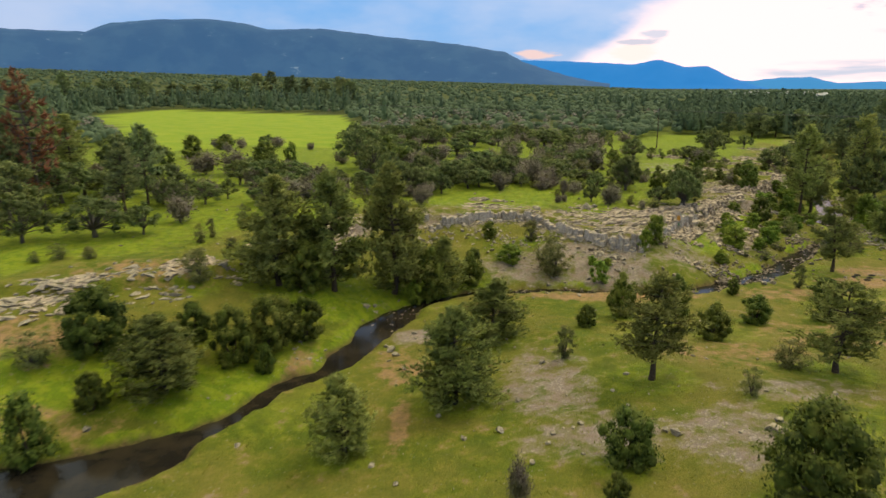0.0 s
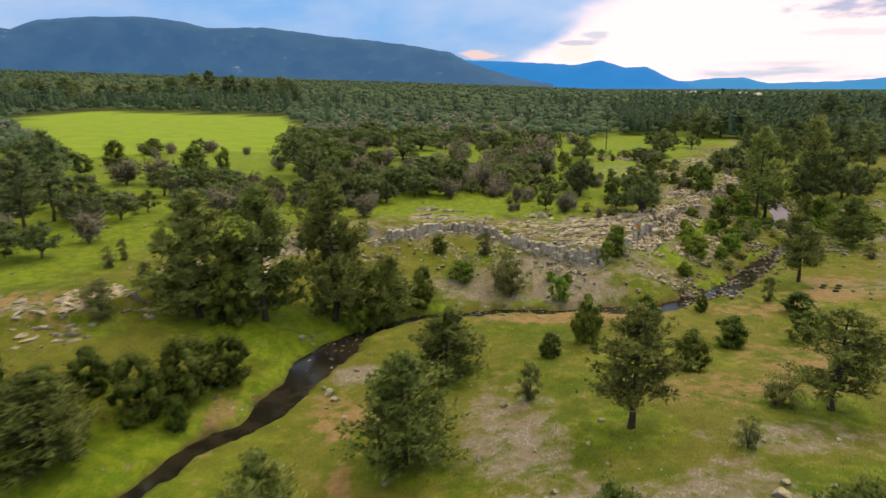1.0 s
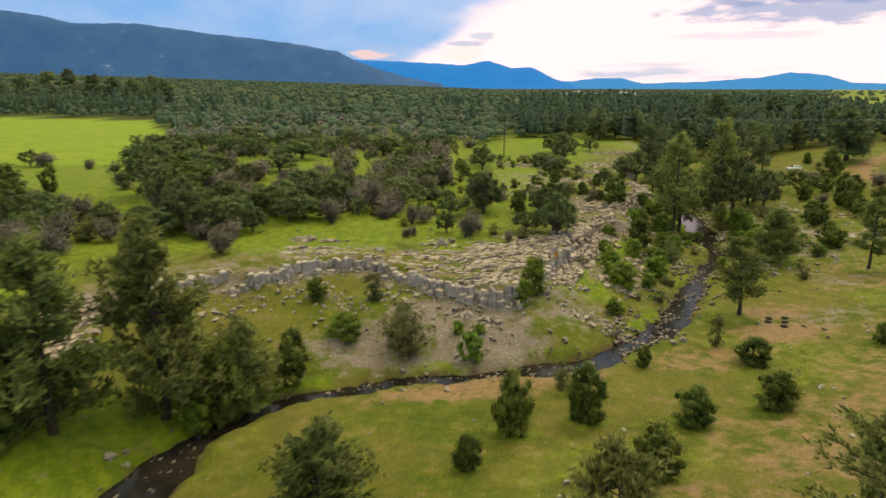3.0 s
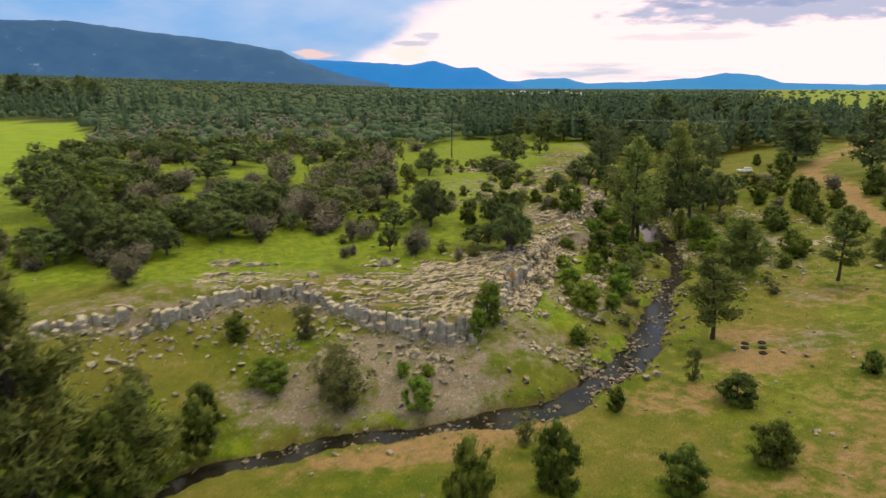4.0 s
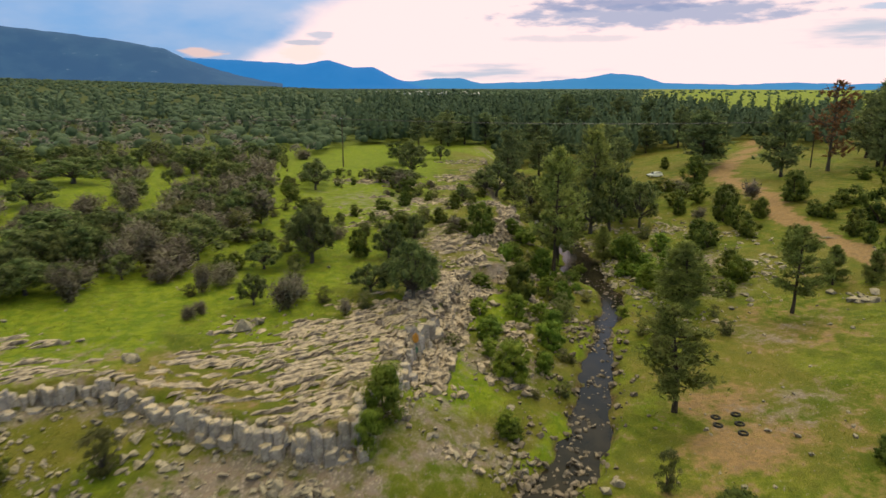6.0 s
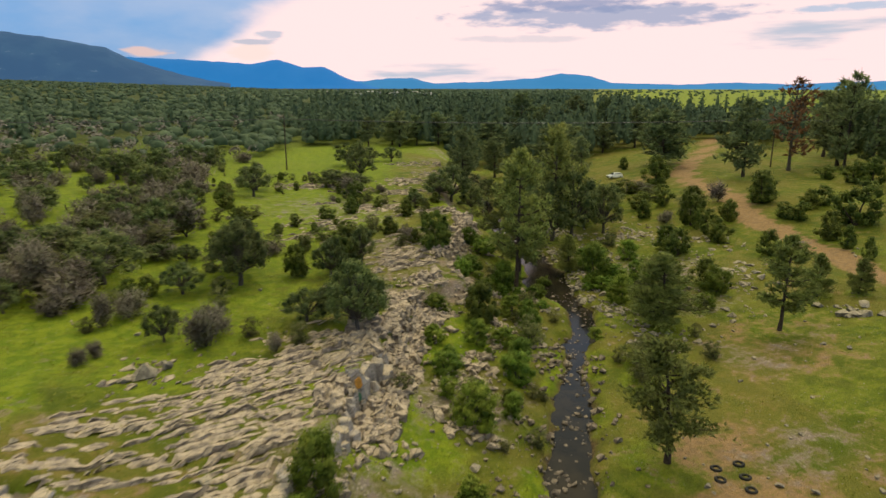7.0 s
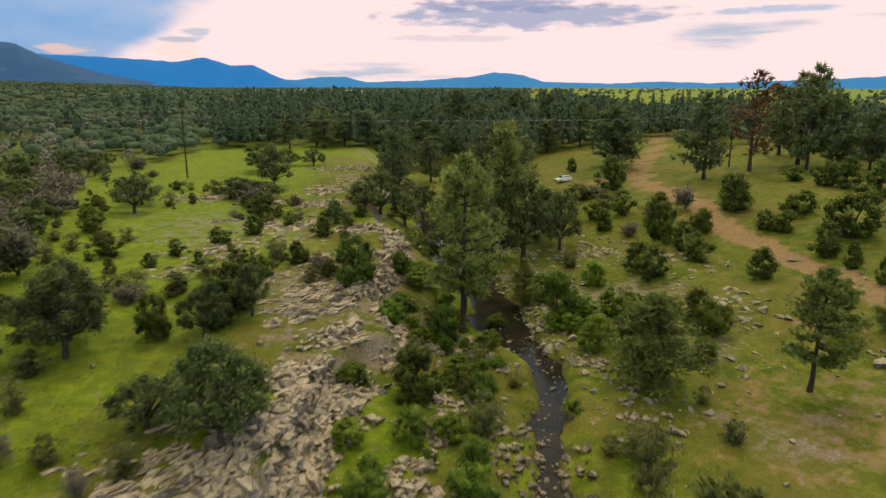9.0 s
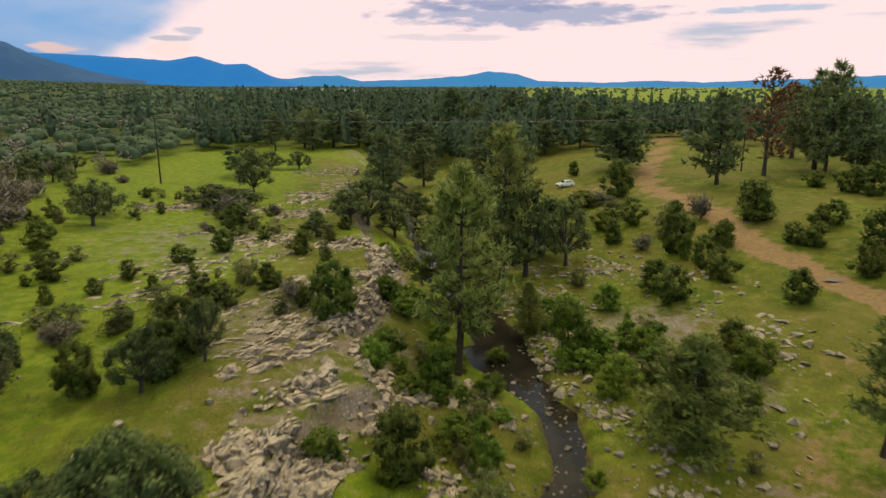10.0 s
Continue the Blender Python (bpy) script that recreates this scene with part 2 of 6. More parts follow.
# ---- the lie of the land ----
# Creek centre line, going upstream: x, y, half width.
CREEK = np.array([
    (-75, 22, 5.0), (-48, 33, 5.0), (-31, 38.5, 4.4), (-23.5, 43.2, 3.0), (-20.5, 46.6, 1.8), (-17.9, 50.3, 1.1),
    (-15.5, 55, 0.9), (-12.3, 58.7, 1.3), (-10.4, 62, 1.7), (-9.3, 66, 1.6), (-7.8, 70.5, 2.0), (-5.3, 75.6, 2.2),
    (-3.2, 79.4, 1.4), (1.2, 83, 0.9), (6.5, 84.4, 1.1), (13.7, 85.4, 1.0), (22, 85, 1.1), (28, 84.7, 1.5),
    (34.5, 85.3, 1.3), (39.5, 88, 1.3), (46.5, 92.2, 1.6), (54, 99, 1.6), (62, 108, 1.2), (70, 115.8, 1.2)])
CREEK = np.vstack([CREEK, [
    (75, 120.5, 1.4), (77, 126, 1.7), (79.8, 133, 3.4), (85, 141, 2.4), (92.5, 159, 2.1), (101, 176, 1.6),
    (113.5, 198, 1.5), (130, 225, 1.2), (152, 262, 1.0)]])
def rounded(line, steps=4):
    """A polyline with its corners eased (Catmull-Rom)."""
    p = np.vstack([2 * line[0] - line[1], line, 2 * line[-1] - line[-2]])
    out = []
    for i in range(1, len(p) - 2):
        for t in np.arange(steps) / steps:
            out.append(0.5 * (2 * p[i] + (p[i + 1] - p[i - 1]) * t + (2 * p[i - 1] - 5 * p[i] + 4 * p[i + 1] - p[i + 2]) * t * t + (3 * p[i] - p[i - 1] - 3 * p[i + 1] + p[i + 2]) * t ** 3))
    return np.array(out + [p[-2]])


CREEK = rounded(CREEK, 3)
# Rim of the rock shelf: x, y of its edge and the height of the step there.
RIM = np.array([
    (-120, 52, 0.6), (-75, 60, 0.7), (-52, 66, 0.7), (-40, 66, 0.7), (-29, 71, 0.9), (-23, 80, 1.3), (-18, 92, 1.4), (-10, 102, 1.1),
    (-4.6, 102.9, 1.1), (1.5, 104.2, 1.4), (7, 107.8, 1.8), (11.5, 108.4, 1.9), (15, 106, 2.0), (18.5, 103, 2.0),
    (21, 100.6, 2.0), (23.5, 97.2, 2.1), (27.2, 95.3, 2.5), (29.2, 95.2, 2.5), (30.8, 98.6, 1.8), (36.5, 103.6, 2.2)])
RIM = np.vstack([RIM, [
    (40, 108.3, 2.8), (42.2, 110.3, 2.4), (46, 115.6, 2.0), (50.8, 121.2, 1.8), (56.2, 125.6, 2.2), (61, 126.6, 2.2),
    (62.5, 131.5, 1.8), (66, 138, 1.8), (74, 146, 1.8), (80, 153, 1.8), (83, 165, 1.6), (92, 182, 1.2), (104, 204, 0.8), (140, 262, 0.4)]])
RIM[7:26, 2] *= 0.66
RIM[26:31, 2] *= 0.5
# Middle of the dirt track.
TRACK = np.array([
    (92, 70), (104, 92), (109, 103.5), (113, 110.8), (117.5, 117.5), (121, 124), (127, 133.5), (138.5, 146.5), (147.5, 160.5), (158.5, 175.5), (191, 195), (235, 222)])


def smooth(a, b, v):
    k = np.clip((v - a) / (b - a), 0, 1)
    return k * k * (3 - 2 * k)


def rough(x, y, size, seed=0):
    """Smooth value noise, 0 to 1."""
    x, y = np.asarray(x, float) / size, np.asarray(y, float) / size
    i, j = np.floor(x), np.floor(y)
    u, v = x - i, y - j
    u, v = u * u * (3 - 2 * u), v * v * (3 - 2 * v)

    def cell(a, b):
        k = np.sin(a * 127.1 + b * 311.7 + seed * 74.7) * 43758.5453
        return k - np.floor(k)
    return (cell(i, j) * (1 - u) + cell(i + 1, j) * u) * (1 - v) + (cell(i, j + 1) * (1 - u) + cell(i + 1, j + 1) * u) * v


def along(line, x, y):
    """Distance to a polyline, the value of its third column there, and the side (1: to its left)."""
    x, y = np.asarray(x, float), np.asarray(y, float)
    best, third, side = np.full(x.shape, 1e9), np.zeros(x.shape), np.zeros(x.shape)
    for a, b in zip(line[:-1], line[1:]):
        d = b[:2] - a[:2]
        k = np.clip(((x - a[0]) * d[0] + (y - a[1]) * d[1]) / (d @ d), 0, 1)
        px, py = x - a[0] - k * d[0], y - a[1] - k * d[1]
        far = np.hypot(px, py)
        near = far < best - 1e-9
        best = np.where(near, far, best)
        if len(a) > 2:
            third = np.where(near, a[2] + k * (b[2] - a[2]), third)
        side = np.where(near, np.sign(d[0] * (y - a[1]) - d[1] * (x - a[0])), side)
    return best, third, side


def ground_height(x, y):
    x, y = np.asarray(x, float), np.asarray(y, float)
    far, half, side = along(CREEK, x, y)
    bank = far - half + (rough(x, y, 2.3, 15) - 0.5) * 1.3 + (rough(x, y, 0.9, 16) - 0.5) * 0.6
    step, drop, rim_side = along(RIM, x, y)
    inside = step * rim_side + (rough(x, y, 2.6, 3) - 0.5) * 1.6 + (rough(x, y, 1.1, 8) - 0.5) * 0.9
    bed = -0.95 + 0.62 * smooth(-1.4, 0.2, bank) + 0.75 * smooth(0.0, 1.1, bank)
    right = bed + 0.10 * np.clip(bank - 3, 0, 50) * smooth(0, 30, bank) + 0.035 * np.clip(bank - 27, 0, 80) + (rough(x, y, 17, 1) - 0.5) * 0.7 * smooth(2, 14, bank)
    shelf = 5.6 + 1.0 * smooth(26, 10, x) + 1.6 * smooth(0, 90, inside) + (rough(x, y, 23, 2) - 0.5) * 1.0 * smooth(0, 20, inside) + 0.28 * (np.floor(rough(x, y, 7, 5) * 4) - 1.5) * smooth(18, 2, inside)
    talus_top = shelf - drop
    reach = bank / np.clip(bank + np.clip(-inside, 0, 400), 0.5, None)
    left = bed + np.clip(talus_top - 0.5, 0.2, 9) * np.clip(reach, 0, 1) ** 1.15 * smooth(0, 4, bank) + (rough(x, y, 5, 4) - 0.5) * 0.5 * smooth(1, 5, bank)
    left = left + (shelf - left) * smooth(-0.7, 0.15, inside)
    h = np.where(side > 0, left, right)
    away = np.hypot(x - 40, y - 100)
    h = h + (8.0 - h) * smooth(170, 420, away)
    bearing = np.degrees(np.arctan2(x - 20, y - 45))
    h = h + 56 * np.clip((17 - bearing) / 48, 0, 1.1) ** 0.8 * smooth(650, 2200, away) * (y > 0)
    return h + (rough(x, y, 3.1, 6) - 0.5) * 0.16 * smooth(0.3, 2, bank)
# ---- end of the lie of the land ----


def h_at(x, y):
    return float(ground_height(np.array([x]), np.array([y]))[0])


# ---- building helpers ----


def mesh_of(name, verts, tris, material, smooth_faces=False):
    """A mesh from arrays of corners and triangles."""
    verts, tris = np.asarray(verts, np.float32), np.asarray(tris, np.int32)
    me = bpy.data.meshes.new(name)
    me.vertices.add(len(verts))
    me.vertices.foreach_set("co", verts.ravel())
    me.loops.add(tris.size)
    me.loops.foreach_set("vertex_index", tris.ravel())
    me.polygons.add(len(tris))
    me.polygons.foreach_set("loop_start", np.arange(0, tris.size, tris.shape[1], dtype=np.int32))
    me.polygons.foreach_set("use_smooth", np.full(len(tris), smooth_faces))
    me.materials.append(material)
    me.update(calc_edges=True)
    return me


def value_on(me, name, values):
    a = me.attributes.new(name, "FLOAT", "POINT")
    a.data.foreach_set("value", np.asarray(values, np.float32))


def part(name, data, parent, label=""):
    ob = new(name, data)
    ob.parent = parent
    return tagged(ob, label) if label else ob


def soft_facing(front, out, repeat):
    """Leaves shade as part of their clump: half their own facing, half the clump's."""
    own = out / (np.linalg.norm(out, axis=1)[:, None] + 1e-9)
    both = front * 0.40 + own * 0.75 + np.array([0, 0, 0.12])
    both /= np.linalg.norm(both, axis=1)[:, None] + 1e-9
    return np.repeat(both, repeat, 0)


class Soup:
    """Gathers triangles."""

    def __init__(self):
        self.v, self.f, self.n, self.facing = [], [], 0, []

    def add(self, v, f, facing=None):
        self.v.append(np.asarray(v, float))
        self.facing.append(np.zeros((len(v), 3)) if facing is None else facing)
        self.f.append(np.asarray(f, int) + self.n)
        self.n += len(v)

    def tube(self, points, radii, sides=6):
        points, radii = np.asarray(points, float), np.asarray(radii, float)
        way = np.gradient(points, axis=0)
        way /= np.linalg.norm(way, axis=1)[:, None] + 1e-9
        other = np.where(np.abs(way[:, 2:3]) > 0.9, np.array([[1.0, 0, 0]]), np.array([[0, 0, 1.0]]))
        a = np.cross(way, other)
        a /= np.linalg.norm(a, axis=1)[:, None]
        b = np.cross(way, a)
        k = np.arange(sides) * 2 * np.pi / sides
        ring = points[:, None] + radii[:, None, None] * (np.cos(k)[None, :, None] * a[:, None] + np.sin(k)[None, :, None] * b[:, None])
        f = []
        for i in range(len(points) - 1):
            for j in range(sides):
                p, q = i * sides + j, i * sides + (j + 1) % sides
                f += [(p, q, q + sides), (p, q + sides, p + sides)]
        self.add(ring.reshape(-1, 3), f)

    def leaves(self, at, out, size, wild, rng, slim=0.55):
        """Kite-shaped leaf tufts at the points, facing outward more or less."""
        at, out = np.asarray(at, float), np.asarray(out, float)
        n = len(at)
        face = out + rng.normal(0, wild, (n, 3))
        face /= np.linalg.norm(face, axis=1)[:, None] + 1e-9
        side = np.cross(face, rng.normal(0, 1, (n, 3)))
        side /= np.linalg.norm(side, axis=1)[:, None] + 1e-9
        along_it = np.cross(face, side)
        s = (size * rng.uniform(0.6, 1.4, n))[:, None]
        flip = np.where(np.sum(face * out, 1) > 0, 1, -1)[:, None]
        quad = np.stack([at - along_it * s, at + side * s * slim * flip, at + along_it * s, at - side * s * slim * flip], 1)
        i = np.arange(n)[:, None] * 4
        self.add(quad.reshape(-1, 3), np.concatenate([i + (0, 1, 2), i + (0, 2, 3)]), soft_facing(face * flip, out, 4))

    def sprigs(self, at, out, size, wild, rng):
        """Small pointed sprigs, one triangle each."""
        at, out = np.asarray(at, float), np.asarray(out, float)
        n = len(at)
        face = out + rng.normal(0, wild, (n, 3))
        face /= np.linalg.norm(face, axis=1)[:, None] + 1e-9
        side = np.cross(face, rng.normal(0, 1, (n, 3)))
        side /= np.linalg.norm(side, axis=1)[:, None] + 1e-9
        tip = np.cross(face, side) + face * 0.35
        s = (size * rng.uniform(0.6, 1.45, n))[:, None]
        a, b, c = at - side * s * 0.62, at + side * s * 0.62, at + tip * s * 1.5
        front = np.cross(b - a, c - a)
        wrong = (np.sum(front * out, 1) < 0)[:, None]
        front /= np.linalg.norm(front, axis=1)[:, None] + 1e-9
        tri = np.stack([np.where(wrong, b, a), np.where(wrong, a, b), c], 1)
        self.add(tri.reshape(-1, 3), np.arange(n * 3).reshape(-1, 3), soft_facing(np.where(wrong, -front, front), out, 3))

    def lump(self, centre, radius, rng, segs=6):
        """A small uneven ball of foliage that closes the inside of a crown."""
        angle = np.arange(segs) * 2 * np.pi / segs
        rows = [np.stack([np.cos(r) * np.cos(angle + r), np.cos(r) * np.sin(angle + r), np.full(segs, np.sin(r))], 1) for r in (-0.75, 0.05, 0.8)]
        v = np.concatenate(rows + [np.array([[0, 0, -1.0], [0, 0, 1.0]])]) * rng.uniform(0.75, 1.1, (3 * segs + 2, 1)) * radius + centre
        f = []
        for j in range(segs):
            k = (j + 1) % segs
            f += [(j, k, k + segs), (j, k + segs, j + segs), (j + segs, k + segs, k + 2 * segs), (j + segs, k + 2 * segs, j + 2 * segs), (k, j, 3 * segs), (j + 2 * segs, k + 2 * segs, 3 * segs + 1)]
        self.add(v, f)

    def needles(self, at, way, length, count, rng, slim=0.16):
        """Tufts of needles: narrow blades fanning out from each point."""
        at, way = np.repeat(np.asarray(at, float), count, 0), np.repeat(np.asarray(way, float), count, 0)
        n = len(at)
        go = way + rng.normal(0, 0.75, (n, 3))
        go /= np.linalg.norm(go, axis=1)[:, None] + 1e-9
        side = np.cross(go, rng.normal(0, 1, (n, 3)))
        side /= np.linalg.norm(side, axis=1)[:, None] + 1e-9
        k = (length * rng.uniform(0.6, 1.25, n))[:, None]
        a, b, c = at - side * k * slim, at + side * k * slim, at + go * k
        front = np.cross(b - a, c - a)
        wrong = (np.sum(front * way, 1) < 0)[:, None]
        front /= np.linalg.norm(front, axis=1)[:, None] + 1e-9
        tri = np.stack([np.where(wrong, b, a), np.where(wrong, a, b), c], 1)
        self.add(tri.reshape(-1, 3), np.arange(n * 3).reshape(-1, 3), soft_facing(np.where(wrong, -front, front), way, 3))

    def mesh(self, name, material, smooth_faces=False):
        facing = np.vstack(self.facing)
        soft = bool(np.abs(facing).max() > 0)
        me = mesh_of(name, np.vstack(self.v), np.vstack(self.f), material, smooth_faces or soft)
        if soft:
            me.normals_split_custom_set_from_vertices(facing.tolist())
        return me


def on_ball(n, rng):
    d = rng.normal(0, 1, (n, 3))
    return d / np.linalg.norm(d, axis=1)[:, None]


# ---- the ground: one sheet to the horizon ----
def spread(lo, hi, cell, reach):
    mid = np.arange(lo, hi + cell / 2, cell)
    steps = np.cumsum(cell * 1.11 ** np.arange(1, 200))
    steps = steps[steps < reach]
    return np.concatenate([(lo - steps)[::-1], mid, hi + steps])


FIELD = np.array([(-214, 399), (-240, 560), (-68, 440), (-34, 300), (-34, 206), (-62, 214), (-88, 190), (-214, 399)], float)


def in_loop(loop, x, y):
    odd = np.zeros(x.shape, bool)
    for (ax, ay), (bx, by) in zip(loop[:-1], loop[1:]):
        odd ^= ((ay > y) != (by > y)) & (x < (bx - ax) * (y - ay) / (by - ay + 1e-9) + ax)
    return odd


CLEARING = np.array([(-130, 20), (-60, 75), (-48, 105), (-17, 117), (-3, 121), (8, 129), (25, 141), (41, 172), (46, 200), (60, 235), (95, 282), (127, 289), (161, 262), (165, 226), (233, 222), (215, 160), (182, 128), (160, 90), (120, 40), (60, -80), (-130, -80), (-130, 20)], float)
# Worn and stony places: x, y, radius along x, along y, strength.
BARE_SOIL = [(62, 92, 6, 4, 0.8), (82, 98, 9, 7, 0.5), (26, 58, 9, 7, 0.45), (40, 66, 9, 6, 0.5), (16, 111.5, 4, 2.2, 0.5), (22, 81.5, 13, 2.6, 0.9), (-3.5, 47, 0.9, 5, 1.0), (-4, 59, 3, 5, 0.75), (45, 82, 9, 3.5, 0.7), (58, 86, 7, 4, 0.85), (40, 62, 7, 4, 0.7), (30, 57, 8, 3, 0.6), (60, 72, 10, 9, 0.55), (-35, 72, 9, 5, 0.6), (-40, 58, 8, 4, 0.75), (150, 180, 9, 6, 0.55), (80, 96, 8, 5, 0.3), (-14, 58.5, 1.5, 7, 0.6), (-31, 47, 8, 3, 0.5), (70, 80, 22, 13, 0.32), (86, 103, 11, 7, 0.42), (100, 108, 10, 6, 0.3), (52, 66, 14, 8, 0.55)]
BARE_STONE = [(78, 101, 3, 6, 0.5), (84, 100, 6, 2.5, 0.4), (28, 47, 7, 3, 0.6), (9, 53, 4.5, 9, 0.75), (11, 42, 6, 4, 0.75), (20, 40, 6, 5, 0.7), (13, 91, 9, 5, 0.75), (24, 90, 7, 5, 1.0), (20, 95, 6, 4, 0.9), (35, 95, 8, 5, 0.6), (66, 88, 8, 4, 0.45), (-3, 67, 3, 3, 0.8), (48, 106, 6, 6, 0.7), (95, 128, 9, 8, 0.7), (88, 116, 6, 6, 0.6), (62, 140, 12, 13, 0.55), (65, 175, 16, 18, 0.45)]


def blots(spots, x, y):
    v = np.zeros(x.shape)
    for a, b, ra, rb, k in spots:
        v = np.maximum(v, k * smooth(1.5, 0.3, np.hypot((x - a) / ra, (y - b) / rb)))
    return v


def make_ground():
    xs, ys = spread(-46, 112, 0.5, 5200), spread(30, 166, 0.5, 5200)
    x, y = [a.ravel() for a in np.meshgrid(xs, ys)]
    z = ground_height(x, y)
    w, h = len(xs), len(ys)
    i = (np.arange(h - 1)[:, None] * w + np.arange(w - 1)[None]).ravel()[:, None]
    me = mesh_of("ground", np.stack([x, y, z], 1), np.concatenate([i + (0, 1, 1 + w, w)]), GROUND, True)
    bank, half, side = along(CREEK, x, y)
    bank = bank - half + (rough(x, y, 2.3, 15) - 0.5) * 1.3 + (rough(x, y, 0.9, 16) - 0.5) * 0.6
    rim, _, rim_side = along(RIM, x, y)
    inside = rim * rim_side
    ledge = smooth(14, 2, inside) * smooth(-2, 0.5, inside) * (side > 0) * smooth(-26, -12, x)
    dirt = np.maximum(blots(BARE_SOIL, x, y), 1.3 * smooth(2.9, 1.2, along(TRACK, x, y)[0] + (rough(x, y, 4, 21) - 0.5) * 1.6))
    dirt = np.maximum(dirt, 0.30 * ledge)
    dirt = np.maximum(dirt, 0.15 * (side < 0))
    gravel = np.maximum(blots(BARE_STONE, x, y), 0.48 * ledge * smooth(0.3, 0.7, rough(x, y, 6, 11)))
    gravel = np.maximum(gravel, 0.8 * smooth(-3.5, -0.6, inside) * smooth(0.4, -0.2, inside) * (side > 0) * smooth(-22, -14, x))
    lush = np.maximum(smooth(3.2, 0.4, bank) * smooth(0.25, 0.6, rough(x, y, 5, 12)), 0.85 * smooth(0.45, 0.75, rough(x, y, 13, 13)))
    lush = lush * np.where(side > 0, 1.0, 0.55)
    lush = np.maximum(lush, 0.75 * smooth(4, 16, inside) * (side > 0))
    # grass grows ranker in the shelter of the trees
    for a, b, c, d in sum(ALL_TREES, []):
        near = np.abs(x - a) + np.abs(y - b) < 14
        lush[near] = np.maximum(lush[near], 0.6 * smooth(d * 1.8, d * 0.7, np.hypot(x[near] - a, y[near] - b)))
    field = in_loop(FIELD, x, y).astype(float)
    plain_way, plain_far = np.degrees(np.arctan2(x - 40, y - 90)), np.hypot(x - 40, y - 90)
    field = np.maximum(field, 0.55 * smooth(42, 48, plain_way) * smooth(330, 420, plain_far) * (plain_way < 150))
    # floor of the woods, coloured dark so its gaps read as closed canopy
    dark_floor = smooth(130, 300, plain_far) * ~in_loop(CLEARING, x, y) * (1 - field) * smooth(46, 38, plain_way)
    for name, v in (("dark_floor", dark_floor), ("dirt", dirt), ("gravel", gravel), ("lush", lush), ("field", field), ("mud", smooth(0.55, -0.25, bank + (rough(x, y, 1.2, 31) - 0.5) * 0.9))):
        value_on(me, name, v)
    tagged(new("ground", me), "green and yellow pasture with bare soil and gravel patches", "ground", kind="structure")


def make_water():
    k = Net("creek_water", 0.13)
    murk = k.mix(k.step(k.noise(0.35, 4), 0.40, 0.65), (0.015, 0.013, 0.011), (0.032, 0.025, 0.017))
    k.colour(murk)
    k.out.inputs["Specular IOR Level"].default_value = 0.13
    k.bump(k.noise(2.4, 4), 0.12, 0.03)
    s = Soup()
    way = np.gradient(CREEK[:, :2], axis=0)
    way /= np.linalg.norm(way, axis=1)[:, None]
    side = np.stack([-way[:, 1], way[:, 0]], 1) * (CREEK[:, 2:3] + 1.6)
    level = np.full((len(CREEK), 1), -0.34)
    ring = np.stack([np.hstack([CREEK[:, :2] + side, level]), np.hstack([CREEK[:, :2] - side, level])], 1).reshape(-1, 3)
    f = []
    for i in range(len(CREEK) - 1):
        f += [(2 * i + 1, 2 * i + 3, 2 * i + 2), (2 * i + 1, 2 * i + 2, 2 * i)]
    s.add(ring, f)
    tagged(new("water", s.mesh("water", k.m)), "shallow brown creek water winding between grassy banks", "water", kind="structure")


def make_range(name, label, crest, far, depth, seed, material):
    """A far ridge round the eye: crest is (bearing in degrees, rise in degrees)."""
    crest = np.array(crest, float)
    az = np.arange(crest[0, 0], crest[-1, 0], 0.25)
    rise = np.interp(az, crest[:, 0], crest[:, 1])
    levels = np.array([0, 0.12, 0.28, 0.45, 0.6, 0.75, 0.88, 0.96, 1.0, 0.9])
    rows = []
    for i, k in enumerate(levels):
        fold = (rough(az, np.full(az.shape, i * 0.35), 1.7, seed) - 0.5) * depth * 0.10 * math.sin(math.pi * min(k, 1)) + (rough(az, np.full(az.shape, i * 0.8), 0.6, seed + 1) - 0.5) * depth * 0.03
        d = far + depth * (i / (len(levels) - 1)) + fold
        z = 27 + np.tan(np.radians(rise)) * d * k + (k - 1) * 21 + (rough(az, az * 0, 0.5, seed + 2) - 0.5) * 5 * (k == 1)
        rows.append(np.stack([20 + np.sin(np.radians(az)) * d, 45 + np.cos(np.radians(az)) * d, z], 1))
    w = len(az)
    i = (np.arange(len(levels) - 1)[:, None] * w + np.arange(w - 1)[None]).ravel()[:, None]
    tagged(new(name, mesh_of(name, np.vstack(rows), i + (0, 1, 1 + w, w), material, True)), label, "mountain", kind="structure")


def far_material(name, colour, haze_glow, stone):
    """Distant wooded slope; a kilometre-deep veil of blue haze is put in as glow."""
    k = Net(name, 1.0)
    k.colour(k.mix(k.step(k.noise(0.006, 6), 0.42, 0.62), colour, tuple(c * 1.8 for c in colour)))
    # the slope itself emits the haze tone, with paler stone patches
    k.put(k.out.inputs["Emission Color"], k.mix(k.step(k.noise(0.012, 7, 0.7), 0.63, 0.72), haze_glow, stone))
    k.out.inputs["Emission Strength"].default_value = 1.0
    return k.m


MESA_CREST = [(-75, 3.2), (-60, 4.0), (-45, 4.3), (-32.7, 3.9), (-28, 3.9), (-26.3, 4.55), (-23.2, 4.94), (-19.1, 5.12), (-16.6, 4.86), (-14.7, 4.43), (-10.4, 4.55), (-4.4, 3.9), (0.8, 3.42), (4.2, 2.85), (5.0, 2.73), (6.4, 2.0), (8.5, 1.3), (11, 0.6), (14, 0.1)]
